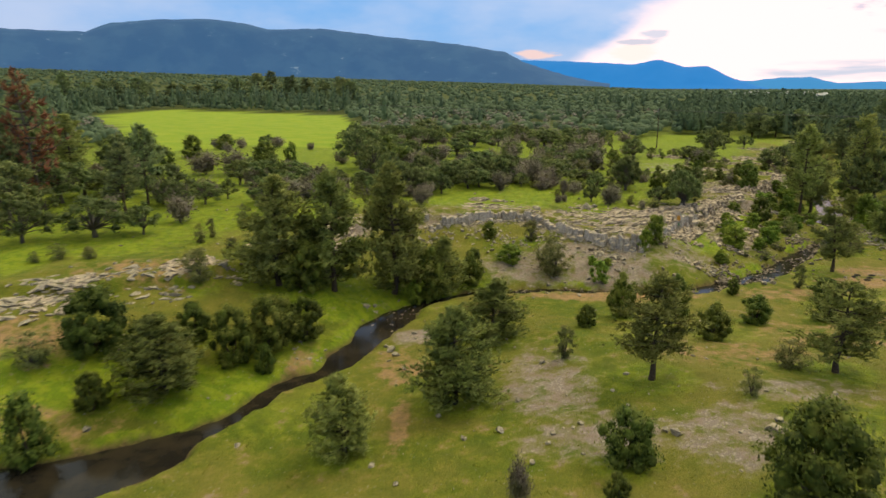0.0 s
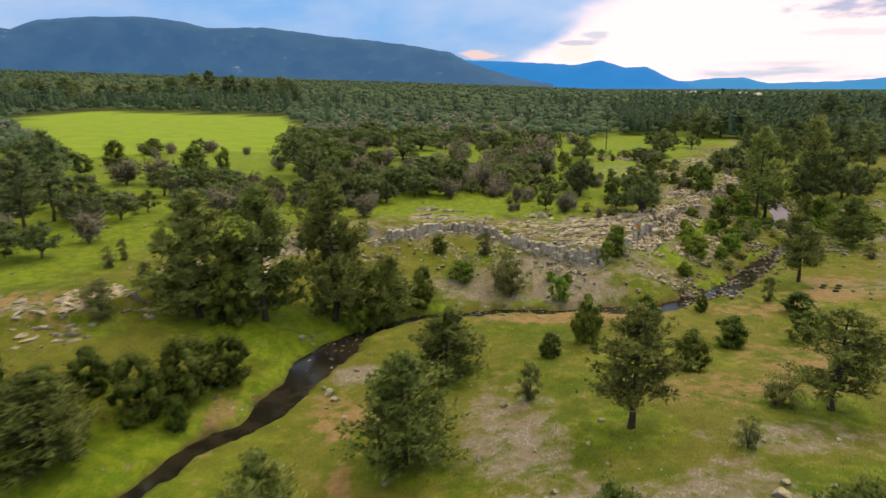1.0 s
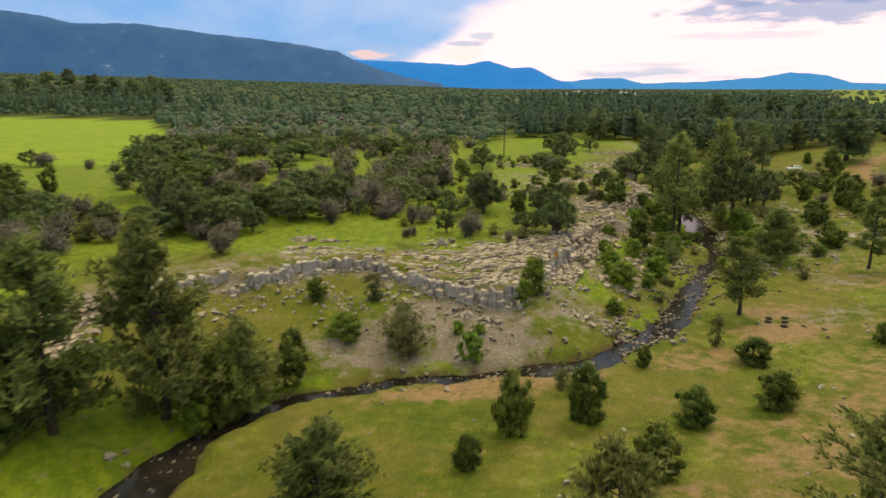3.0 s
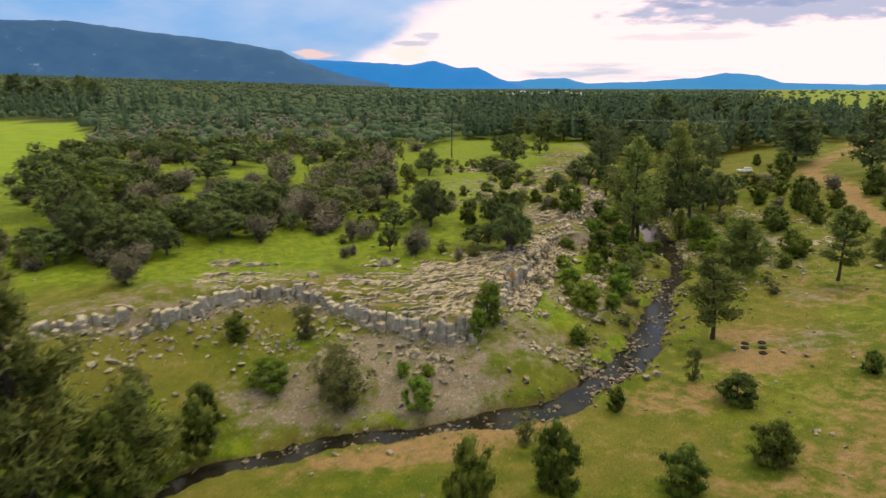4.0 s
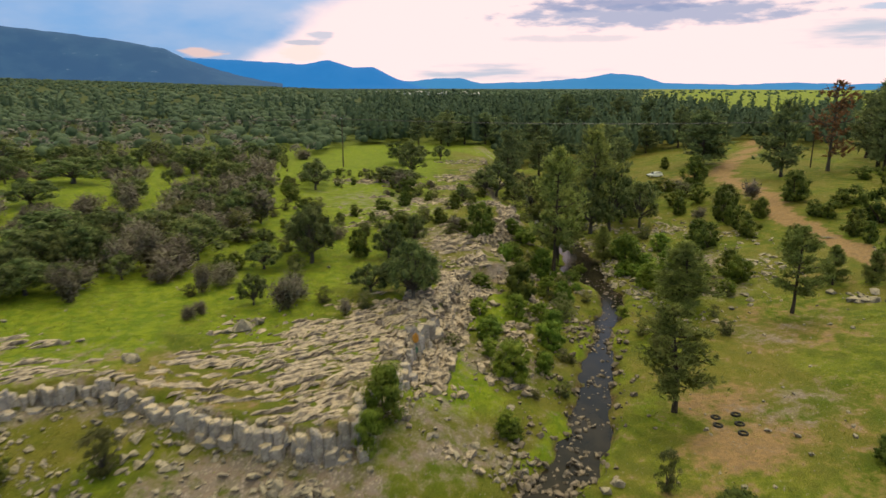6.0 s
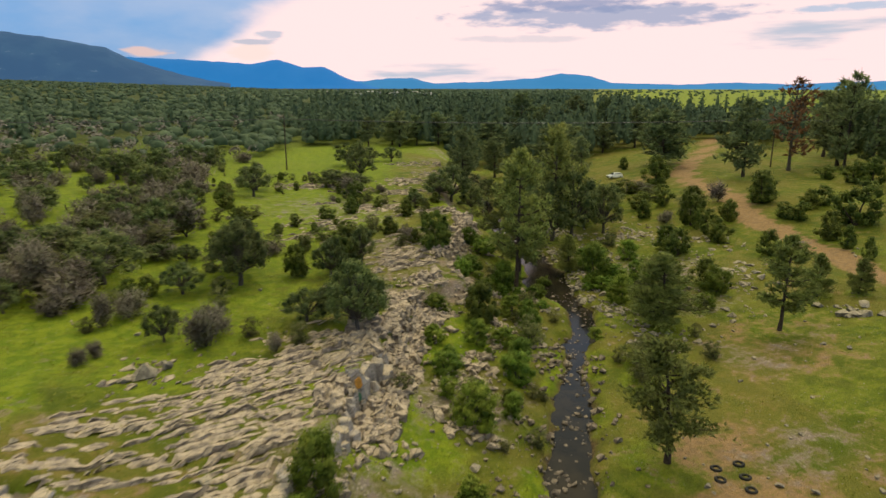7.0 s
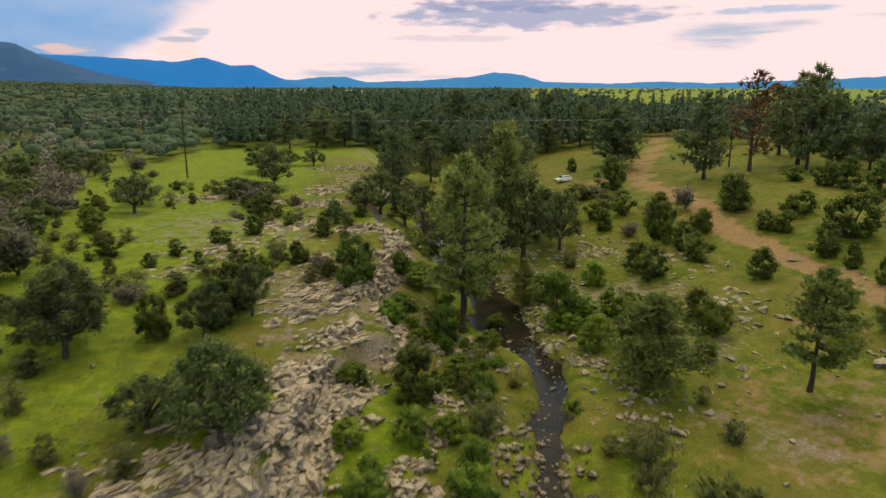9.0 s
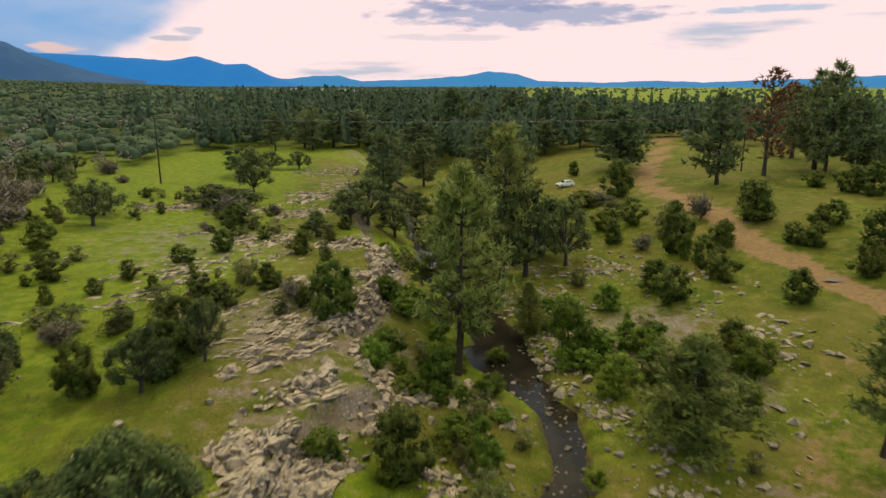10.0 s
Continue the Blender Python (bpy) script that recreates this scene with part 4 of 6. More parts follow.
def scatter_shrubs():
    """Low shrubs dotted over the rock shelf and along the far bank."""
    rng = np.random.default_rng(95)
    n = 420
    x, y = rng.uniform(0, 92, n), rng.uniform(112, 235, n)
    r, _, side = along(RIM, x, y)
    keep = in_loop(CLEARING, x, y) & (side > 0) & (r > 1.5) & (along(CREEK, x, y)[0] > 4) & (rough(x, y, 15, 97) + 0.25 * smooth(25, 60, y - 100) > 0.55) & ((y > 126) | (x > 30))
    x, y = x[keep], y[keep]
    pick, high = rng.random(len(x)), rng.uniform(0.7, 2.6, len(x))
    rows = [(a, b, h, h * rng.uniform(0.5, 0.75)) for a, b, h in zip(x, y, high)]
    plant_small_olive([r for r, p in zip(rows, pick) if p < 0.40], 31)
    plant_wood_grey([r for r, p in zip(rows, pick) if 0.40 <= p < 0.55], 32)
    plant_small_juniper([r for r, p in zip(rows, pick) if p >= 0.55], 33)
    # thickets on the shelf towards the woods
    x, y = rng.uniform(-30, 38, 300), rng.uniform(116, 178, 300)
    keep = (y > 120 + 0.62 * np.clip(x, 0, 60)) & (rough(x, y, 9, 94) > 0.40) & (y < 150 + 0.9 * np.clip(x, -30, 30)) & ~in_loop(FIELD, x, y)
    pick, high = rng.random(keep.sum()), rng.uniform(1.8, 4.6, keep.sum())
    rows = [(a, b, h, h * rng.uniform(0.5, 0.72)) for a, b, h in zip(x[keep], y[keep], high)]
    plant_wood_oak([r for r, p in zip(rows, pick) if p < 0.40], 41)
    plant_wood_grey([r for r, p in zip(rows, pick) if 0.40 <= p < 0.72], 42)
    plant_small_olive([r for r, p in zip(rows, pick) if p >= 0.72], 43)
    x, y = rng.uniform(-22, 14, 60), rng.uniform(118, 150, 60)
    keep = (y > 121 + 0.75 * np.clip(x + 5, 0, 30)) & (y < 140 + 0.6 * (x + 10))
    plant_far_oak([(a, b, h, h * 0.62) for a, b, h in zip(x[keep], y[keep], rng.uniform(3.0, 4.8, keep.sum()))], 44)
    # on the slope between the ridge and the water
    x, y = rng.uniform(38, 90, 600), rng.uniform(90, 165, 600)
    r, half, side = along(CREEK, x, y)
    rim, _, below = along(RIM, x, y)
    keep = (side > 0) & (r > half + 0.9) & (below < 0) & (rim > 1.2) & (rough(x, y, 5, 99) > 0.50)
    rows = [(a, b, h, h * k) for a, b, h, k in zip(x[keep], y[keep], rng.uniform(0.8, 2.5, keep.sum()), rng.uniform(0.55, 0.85, keep.sum()))][:48]
    plant_small_green(rows[:36], 36)
    plant_small_olive(rows[36:], 37)
    n = 380
    x, y = rng.uniform(66, 125, n), rng.uniform(100, 175, n)
    r, half, side = along(CREEK, x, y)
    keep = (side < 0) & (r > half + 0.8) & (r < 15) & (rough(x, y, 8, 98) > 0.48) & (along(TRACK, x, y)[0] > 5)
    x, y = x[keep], y[keep]
    pick, high = rng.random(len(x)), rng.uniform(0.9, 2.9, len(x))
    rows = [(a, b, h, h * rng.uniform(0.5, 0.8)) for a, b, h in zip(x, y, high)]
    plant_small_green([r for r, p in zip(rows, pick) if p < 0.55], 34)
    plant_small_olive([r for r, p in zip(rows, pick) if p >= 0.55], 35)



# ---- rock ----
def rock_shape(rng, long=1.0, wide=1.0, tall=1.0, blunt=0.25):
    """A broken stone: the hull of points scattered between a box and a ball. Rests on z = 0."""
    bm = bmesh.new()
    for d in on_ball(13, rng):
        box = d / np.abs(d).max()
        c = (d * blunt + box * (1 - blunt)) * 0.5 * rng.uniform(0.80, 1.08)
        bm.verts.new(c * (long, wide, tall))
    made = bmesh.ops.convex_hull(bm, input=bm.verts[:])
    bmesh.ops.delete(bm, geom=list({g for g in made["geom_interior"] + made["geom_unused"] if isinstance(g, bmesh.types.BMVert)}), context="VERTS")
    bmesh.ops.triangulate(bm, faces=bm.faces[:])
    bm.verts.index_update()
    v = np.array([p.co[:] for p in bm.verts])
    f = np.array([[p.index for p in q.verts] for q in bm.faces])
    bm.free()
    v[:, 2] -= v[:, 2].min()
    return v, f


ROCKS = [rock_shape(np.random.default_rng(300 + i), blunt=0.30 + 0.07 * (i % 7)) for i in range(28)]


def strew(name, label, category, material, x, y, size, turn, rng, sink=0.25, z=None, kind="stuff", parent=None):
    """Many stones as one mesh. size: (long, wide, tall) for each stone."""
    z = ground_height(x, y) if z is None else z
    s = Soup()
    for a, b, c, (l, w, t), k in zip(x, y, z, size, turn):
        v, f = ROCKS[rng.integers(len(ROCKS))]
        tip = rng.normal(0, 0.14, 2)
        p = v * (l, w, t)
        p = np.stack([p[:, 0], p[:, 1], p[:, 2] + p[:, 0] * tip[0] + p[:, 1] * tip[1]], 1)
        q = np.stack([p[:, 0] * np.cos(k) - p[:, 1] * np.sin(k) + a, p[:, 0] * np.sin(k) + p[:, 1] * np.cos(k) + b, p[:, 2] + c - t * sink], 1)
        s.add(q, f)
    ob = new(name, s.mesh(name, material))
    if parent:
        ob.parent = parent
        return ob
    return tagged(ob, label, category, kind=kind)


def stone_meshes(material, count, seed):
    out = []
    for i in range(count):
        v, f = ROCKS[(seed + i) % len(ROCKS)]
        out.append(mesh_of("stone", v, f, material))
    return out


def rim_points(gap, lo, hi):
    """Points along the rim between two of its corners, with its direction."""
    seg = np.hypot(*np.diff(RIM[:, :2], axis=0).T)
    run = np.concatenate([[0], np.cumsum(seg)])
    s = np.arange(run[lo], run[hi], gap)
    x, y, d = (np.interp(s, run, RIM[:, c]) for c in range(3))
    a = np.arctan2(np.gradient(y), np.gradient(x))
    return x, y, d, a


def column_shape(rng):
    """An upright jointed block one unit wide and high: five or six uneven sides, a chipped and tilted top."""
    n = int(rng.integers(4, 7))
    a = (np.arange(n) + rng.uniform(-0.25, 0.25, n)) * 2 * np.pi / n + rng.uniform(0, 6)
    r = rng.uniform(0.50, 0.64, n)
    tilt = rng.normal(0, 0.10, 2)
    rows = []
    for level, shrink in ((0.0, 1.05), (0.5, rng.uniform(0.95, 1.05)), (0.93, 0.97), (1.0, 0.80)):
        px, py = np.cos(a) * r * shrink + rng.normal(0, 0.02, n), np.sin(a) * r * shrink + rng.normal(0, 0.02, n)
        rows.append(np.stack([px, py, level + (px * tilt[0] + py * tilt[1]) * level + rng.normal(0, 0.015, n)], 1))
    v = np.vstack(rows + [np.array([[0, 0, 1.0]])])
    f = []
    for i in range(3):
        for j in range(n):
            p, q = i * n + j, i * n + (j + 1) % n
            f += [(p, q, q + n), (p, q + n, p + n)]
    f += [(3 * n + j, 3 * n + (j + 1) % n, 4 * n) for j in range(n)]
    return v, np.array(f)


COLUMNS = [column_shape(np.random.default_rng(360 + i)) for i in range(16)]


def ledge(points, width, tall, rng):
    """A long bed of rock standing out of the ground: a steep broken face on its right, a back that dips into the grass."""
    points = np.asarray(points, float)
    way = np.gradient(points, axis=0)
    way /= np.linalg.norm(way, axis=1)[:, None] + 1e-9
    out = np.stack([way[:, 1], -way[:, 0]], 1)
    n = len(points)
    end = np.clip(np.minimum(np.arange(n), np.arange(n)[::-1]) / 1.5, 0.12, 1)
    chip = rng.uniform(0.55, 1.25, n) * end
    base = ground_height(points[:, 0], points[:, 1])
    rows = []
    for off, lift in ((0.62, -0.30), (0.50, 0.45), (0.36, 0.95), (0.0, 0.90), (-0.35, 0.45), (-0.75, -0.25)):
        side = width * off * (0.6 + 0.4 * end) + rng.normal(0, 0.07, n)
        rows.append(np.column_stack([points + out * side[:, None], base + tall * chip * (lift + rng.normal(0, 0.10, n)) if lift > 0 else base + tall * lift]))
    v = np.stack(rows, 1).reshape(-1, 3)
    m = len(rows)
    f = []
    for i in range(n - 1):
        for j in range(m - 1):
            p = i * m + j
            f += [(p, p + m, p + m + 1), (p, p + m + 1, p + 1)]
    f += [(0, j, j + 1) for j in range(1, m - 1)] + [((n - 1) * m, (n - 1) * m + j + 1, (n - 1) * m + j) for j in range(1, m - 1)]
    return v, np.array(f)


def runs(keep, least):
    """Stretches of True of at least that length."""
    out, start = [], None
    for i, k in enumerate(list(keep) + [False]):
        if k and start is None:
            start = i
        elif not k and start is not None:
            if i - start >= least:
                out.append((start, i))
            start = None
    return out


def make_cliff():
    """The broken rock step: upright jointed columns, each its own piece, with fallen ones at their feet."""
    rng = np.random.default_rng(400)
    cliff = tagged(new("cliff"), "low broken grey basalt cliff of upright blocks along the rock shelf", "cliff", kind="structure")
    meshes = [mesh_of("stone", v, f, ROCK) for v, f in COLUMNS] + stone_meshes(ROCK, 8, 2)
    pieces = []
    x, y, d, a = rim_points(0.56, 7, 27)
    reach = np.linspace(-2.4, 2.4, 33)
    ox, oy = np.sin(a), -np.cos(a)
    h = ground_height(x[:, None] + ox[:, None] * reach, y[:, None] + oy[:, None] * reach)
    for i in range(len(x)):
        steep = int(np.argmin(np.diff(h[i])))
        lo, hi = max(0, steep - 5), min(32, steep + 6)
        top, foot = h[i, lo], h[i, hi]
        if top - foot < 0.5 or x[i] > 43.5 or rough(x[i], y[i], 1.6, 69) < 0.16:
            continue
        face = reach[steep]
        for layer in range(2):
            off = face + (0.22 if layer == 0 else 0.80) + rng.normal(0, 0.10)
            crest = top - rng.uniform(-0.10, 0.15) - 0.6 * rng.random() ** 4 - layer * (top - foot) * rng.uniform(0.45, 0.9)
            tall = (crest - foot + 0.5) * (1 if layer else rng.choice([1.0, 1.0, 0.62]))
            if layer and rng.random() < 0.6 or tall < 0.5:
                continue
            pieces.append((x[i] + ox[i] * off, y[i] + oy[i] * off, crest - tall, a[i] + rng.normal(0, 0.4), 0.60 + 0.75 * rng.random() ** 1.6, rng.uniform(0.7, 1.1), tall))
    rng.shuffle(pieces)
    pieces.sort(key=lambda p: 0 if 3 < p[0] < 46 else -1)
    single, rest = pieces[-295:], pieces[:-295]
    for k, (px, py, pz, turn, l, w, t) in enumerate(single):
        ob = part("stone", meshes[k % len(meshes)], cliff)
        ob.matrix_basis = pose(px, py, pz, rng.normal(0, 3.5), rng.normal(0, 3.5), math.degrees(turn)) @ Matrix.Diagonal((l, w, t, 1))
    if rest:
        r = np.array(rest)
        strew("joined_stone", "", "", ROCK, r[:, 0], r[:, 1], r[:, 4:7], r[:, 3], rng, 0, r[:, 2], parent=cliff)


def near_rim(n, lo, hi, inner, outer, rng):
    """Random places along the rim, so far inside (plus) or below it (minus)."""
    x, y, d, a = rim_points(0.25, lo, hi)
    i = rng.integers(0, len(x), n)
    k = rng.uniform(inner, outer, n)
    return x[i] - np.sin(a[i]) * k + rng.normal(0, 0.3, n), y[i] + np.cos(a[i]) * k + rng.normal(0, 0.3, n), a[i], k


def make_slabs():
    """Flat ledges of warm stone that crop out in lines along the shelf."""
    rng = np.random.default_rng(410)
    ledges = tagged(new("rock_ledges"), "tilted beds of warm-grey rock cropping out of the grass in lines", "rock", kind="structure")
    made, crumbs = [], []
    strike = radians(4)
    u = np.arange(-36, 36, 0.42)
    for v in np.arange(-26, 26, 0.66):
        bend = v + (rough(u, u * 0 + v, 9, 61) - 0.5) * 2.4
        x, y = 26 + u * math.cos(strike) - bend * math.sin(strike), 108 + u * math.sin(strike) + bend * math.cos(strike)
        away, _, side = along(RIM, x, y)
        k, a = away, np.full(len(u), strike)
        bed = rough(x, y, 7.5, 60) * 0.50 + rough(x + 3 * v, y - 2 * v, 2.4, 62) * 0.50 + 0.16 * smooth(2.5, 0, k) + 0.10 * smooth(18, 28, x) - 0.16 * smooth(5, 13, k) - 0.22 * smooth(8, 0, x) - 0.6 * smooth(41, 46, x) * smooth(1.5, 3.2, k) - 0.5 * smooth(11, 15, k)
        for lo, hi in runs((bed > 0.52) & (side > 0) & (away > 0.45) & (x > -8) & (x < 60), 3):
            while hi - lo >= 3:
                stop = min(hi, lo + int(rng.integers(4, 14)))
                if stop - lo >= 3:
                    made.append((np.stack([x[lo:stop], y[lo:stop]], 1) + rng.normal(0, 0.06, (stop - lo, 2)), rng.uniform(0.32, 0.80), 0.13 + 0.30 * rng.random() ** 1.6))
                lo = stop
        crumbs.append(np.stack([x, y, a], 1)[(bed > 0.45) & (side > 0) & (away > 0.4) & (x > -8) & (x < 60) & (rng.random(len(x)) < 0.14)])
    made.sort(key=lambda m: -len(m[0]) * m[2] * (2 if 12 < m[0][0, 0] < 44 else 1))
    for q, (line, wide, tall) in enumerate(made):
        v, f = ledge(line, wide, tall, rng)
        if q < 295:
            part("bed", mesh_of("bed", v, f, SHELF_ROCK), ledges)
        else:
            if q == 295:
                joined = Soup()
            joined.add(v, f)
    if len(made) > 295:
        part("joined_bed", joined.mesh("joined_bed", SHELF_ROCK), ledges)
    x, y, a = np.concatenate(crumbs).T
    n = len(x)
    strew("loose_slabs", "loose flat stones lying between the rock beds", "stones", SHELF_ROCK, x, y, np.stack([0.25 + 0.7 * rng.random(n) ** 2, 0.18 + 0.4 * rng.random(n) ** 2, rng.uniform(0.10, 0.28, n)], 1), a + rng.normal(0, 0.4, n), rng, 0.4)
    # the broken ridge that runs down to the creek
    x, y, a, k = near_rim(3400, 19, 25, -3.2, 3.4, rng)
    more = near_rim(1700, 25, 30, -1.6, 2.0, rng)
    x, y, a = (np.concatenate(q) for q in zip((x, y, a), more[:3]))
    keep = rough(x, y, 2.8, 63) > 0.40
    x, y, a = x[keep], y[keep], a[keep]
    n = len(x)
    s = 0.26 + rng.random(n) ** 1.7 * 0.95
    ridge = tagged(new("rock_ridge"), "jumbled ridge of pinkish weathered blocks above the creek", "rock")
    size, turn = np.stack([s * rng.uniform(0.8, 1.7, n), s * rng.uniform(0.6, 1.0, n), s * rng.uniform(0.5, 1.1, n)], 1), a + rng.normal(0, 0.5, n)
    order = np.argsort(-s)
    big, small = order[:290], order[290:]
    blocks = stone_meshes(SHELF_ROCK, 14, 3)
    for k, i in enumerate(big):
        ob = part("stone", blocks[k % 14], ridge)
        ob.matrix_basis = pose(x[i], y[i], h_at(x[i], y[i]) - size[i, 2] * 0.3, rng.normal(0, 9), rng.normal(0, 9), math.degrees(turn[i])) @ Matrix.Diagonal((*size[i], 1))
    if len(small):
        strew("joined_stone", "", "", SHELF_ROCK, x[small], y[small], size[small], turn[small], rng, 0.3, parent=ridge)
    # beds that crop out in lines on the open shelf further up: x, y, half length, half width, share of rock
    for bx, by, long, wide, share in ((59, 137, 5.5, 4.5, 0.8), (55.5, 133, 4, 2.2, 0.75), (57.5, 147, 5, 4, 0.7), (54, 154.5, 6, 3, 0.55), (59.3, 159, 4, 3, 0.6), (52, 162, 3, 1.5, 0.5), (50.9, 172.5, 4.5, 2.5, 0.5), (69.2, 202, 8, 4, 0.7), (85, 185, 6, 4, 0.7),
                                       (71, 172, 6, 3, 0.6), (106.8, 205, 8, 6, 0.6), (111, 228, 9, 5, 0.6), (75.9, 147, 5, 5, 0.75), (68.8, 162, 5, 3, 0.6), (43.6, 153, 2.5, 1.2, 0.45), (67, 149, 5, 4, 0.6), (80, 162, 5, 5, 0.6), (77, 192, 6, 4, 0.55), (93, 200, 5, 5, 0.6), (63, 181, 5, 2, 0.5)):
        way = rng.normal(-0.12, 0.12)
        group = Soup()
        for v in np.arange(-wide, wide, 0.75):
            u = np.arange(-long, long, 0.45)
            w = v + (rough(u + bx, u * 0 + v + by, 3.5, 64) - 0.5) * 1.6
            edge = np.hypot(u / long, w / wide)
            qx, qy = bx + u * math.cos(way) - w * math.sin(way), by + u * math.sin(way) + w * math.cos(way)
            for lo, hi in runs(rough(qx + v, qy + 3 * v, 2.2, 65) < share * (1.2 - 0.7 * edge), 3):
                while hi - lo >= 3:
                    stop = min(hi, lo + int(rng.integers(3, 11)))
                    if stop - lo >= 3:
                        group.add(*ledge(np.stack([qx[lo:stop], qy[lo:stop]], 1) + rng.normal(0, 0.06, (stop - lo, 2)), rng.uniform(0.35, 0.9), rng.uniform(0.18, 0.50), rng))
                    lo = stop
        if group.n:
            tagged(new("rock_outcrop", group.mesh("rock_outcrop", SHELF_ROCK)), "low beds of grey-tan rock in short grass", "rock", kind="stuff")
        n = int(long * wide * 2.5 * share)
        u, v = rng.normal(0, long * 0.6, n), rng.normal(0, wide * 0.6, n)
        strew("loose_stones", "loose grey-tan stones round an outcrop", "stones", SHELF_ROCK, bx + u * math.cos(way) - v * math.sin(way), by + u * math.sin(way) + v * math.cos(way), np.stack([0.2 + 0.6 * rng.random(n) ** 2, 0.15 + 0.4 * rng.random(n) ** 2, rng.uniform(0.12, 0.3, n)], 1), rng.uniform(0, 6, n), rng, 0.35)
    # bank on the far side of the creek
    n = 7000
    x, y = rng.uniform(76, 118, n), rng.uniform(106, 160, n)
    r, _, side = along(CREEK, x, y)
    keep = (side < 0) & (r < 24) & (r > 2) & (rough(x, y, 6, 67) + 0.2 * smooth(10, 3, r) + 0.1 * rng.normal(0, 1, n) > 0.72)
    x, y = x[keep], y[keep]
    n = len(x)
    s = 0.18 + rng.random(n) ** 2 * 0.6
    strew("rock_outcrops", "scattered grey blocks on the creek bank", "rock", PALE_ROCK, x, y, np.stack([s * 1.4, s, s * 0.8], 1), rng.uniform(0, 6, n), rng, 0.35)


# Broken ground: x, y, spread, number of stones, size, flatness.
RUBBLE = [(64.8, 118.7, 2.2, 60, 0.8, 0.7), (62.4, 115.6, 2.2, 60, 0.8, 0.7), (61.3, 113.2, 2, 50, 0.7, 0.7), (70.5, 121.5, 1.6, 40, 0.7, 0.7), (72.9, 108.8, 2.4, 90, 0.7, 0.7), (72.8, 107.2, 2.4, 80, 0.6, 0.7), (78.3, 125.5, 1.8, 60, 0.9, 0.8), (83.0, 127.5, 1.8, 50, 0.8, 0.8), (69.7, 124.9, 2, 50, 0.7, 0.7),
          (107.8, 145, 7, 420, 0.8, 0.5), (80.6, 128, 3.5, 160, 0.9, 0.8), (78.5, 119, 2.5, 110, 0.6, 0.8), (75.6, 110.5, 4, 150, 0.55, 0.8), (110.4, 130.6, 4, 140, 0.9, 0.5), (100.6, 117.4, 4, 110, 1.1, 0.35), (87.2, 110, 3, 90, 0.7, 0.6), (96.5, 101.1, 2.5, 40, 1.2, 0.7),
          (3, 99, 6, 150, 0.6, 0.7), (18, 98, 5, 190, 0.7, 0.7), (24.5, 93.5, 3.5, 150, 0.8, 0.7), (12, 90, 6, 130, 0.45, 0.7), (-4.4, 99, 4, 80, 0.9, 0.6), (-9.3, 77, 2.0, 60, 0.5, 0.7), (-14, 62, 3, 70, 0.4, 0.6)]
# Beds of rock that crop out in steps: x, y, spread, number, size.
BEDS = [(-40.3, 67.4, 4.5, 70, 2.6), (-43, 64, 4.0, 50, 2.6), (-35.3, 71.2, 3.0, 40, 2.0), (-31, 69, 3.0, 50, 1.7), (-25.5, 75.4, 2.2, 60, 1.3), (-30.8, 58.1, 1.5, 16, 1.5), (-50, 62, 4, 40, 2.4), (59.5, 163, 6, 110, 1.9), (61.5, 140, 5.5, 150, 1.8), (74.5, 171.7, 5, 90, 1.9), (76.3, 207, 6, 80, 2.2), (91.6, 196, 6, 80, 2.2), (68, 142, 4, 90, 1.4), (25.4, 116.5, 3.5, 50, 1.5), (31, 112, 4, 60, 1.6), (40, 114, 4, 60, 1.5)]


def make_rubble():
    rng = np.random.default_rng(425)
    for x, y, spread_out, n, size, flat in RUBBLE:
        n = int(n * 0.7)
        px, py = x + rng.normal(0, spread_out * 0.6, n), y + rng.normal(0, spread_out * 0.6, n)
        c, half, _ = along(CREEK, px, py)
        keep = (c > half * 0.8) & (rough(px, py, 1.8, 79) > 0.30)
        px, py = px[keep], py[keep]
        n = len(px)
        s = size * (0.18 + rng.random(n) ** 2.5 * 1.1)
        strew("rubble", "heap of grey and tan broken stones on the bank", "stones", PALE_ROCK, px, py, np.stack([s * rng.uniform(1, 1.7, n), s, s * flat], 1), rng.uniform(0, 6, n), rng, 0.3)
    for x, y, spread_out, n, size in BEDS:
        way = 0.55 + rng.normal(0, 0.15)
        u, v = rng.normal(0, spread_out * 0.62, n), np.round(rng.normal(0, spread_out * 0.45, n) / 0.8) * 0.8 + rng.normal(0, 0.16, n)
        px, py = x + u * math.cos(way) - v * math.sin(way), y + u * math.sin(way) + v * math.cos(way)
        s = size * (0.25 + rng.random(n) ** 2 * 0.85)
        strew("bedrock", "beds of weathered grey rock cropping out in steps", "rock", PALE_ROCK if x < 0 else SHELF_ROCK, px, py, np.stack([s, s * rng.uniform(0.3, 0.6, n), rng.uniform(0.25, 0.6, n)], 1), way + rng.normal(0, 0.18, n), rng, 0.5)


def make_left_rocks():
    """Weathered outcrops along the western edge of the shelf."""
    rng = np.random.default_rng(420)
    x, y, a, k = near_rim(3200, 2, 7, -4.5, 5, rng)
    keep = rough(x, y, 5, 70) > 0.64
    x, y, a = x[keep], y[keep], a[keep]
    n = len(x)
    s = 0.2 + rng.random(n) ** 2 * 1.0
    strew("rock_outcrops", "weathered grey and tan outcrops on the slope", "rock", SHELF_ROCK, x, y, np.stack([s * 1.6, s, s * 0.55], 1), a + rng.normal(0, 0.4, n), rng, 0.42)


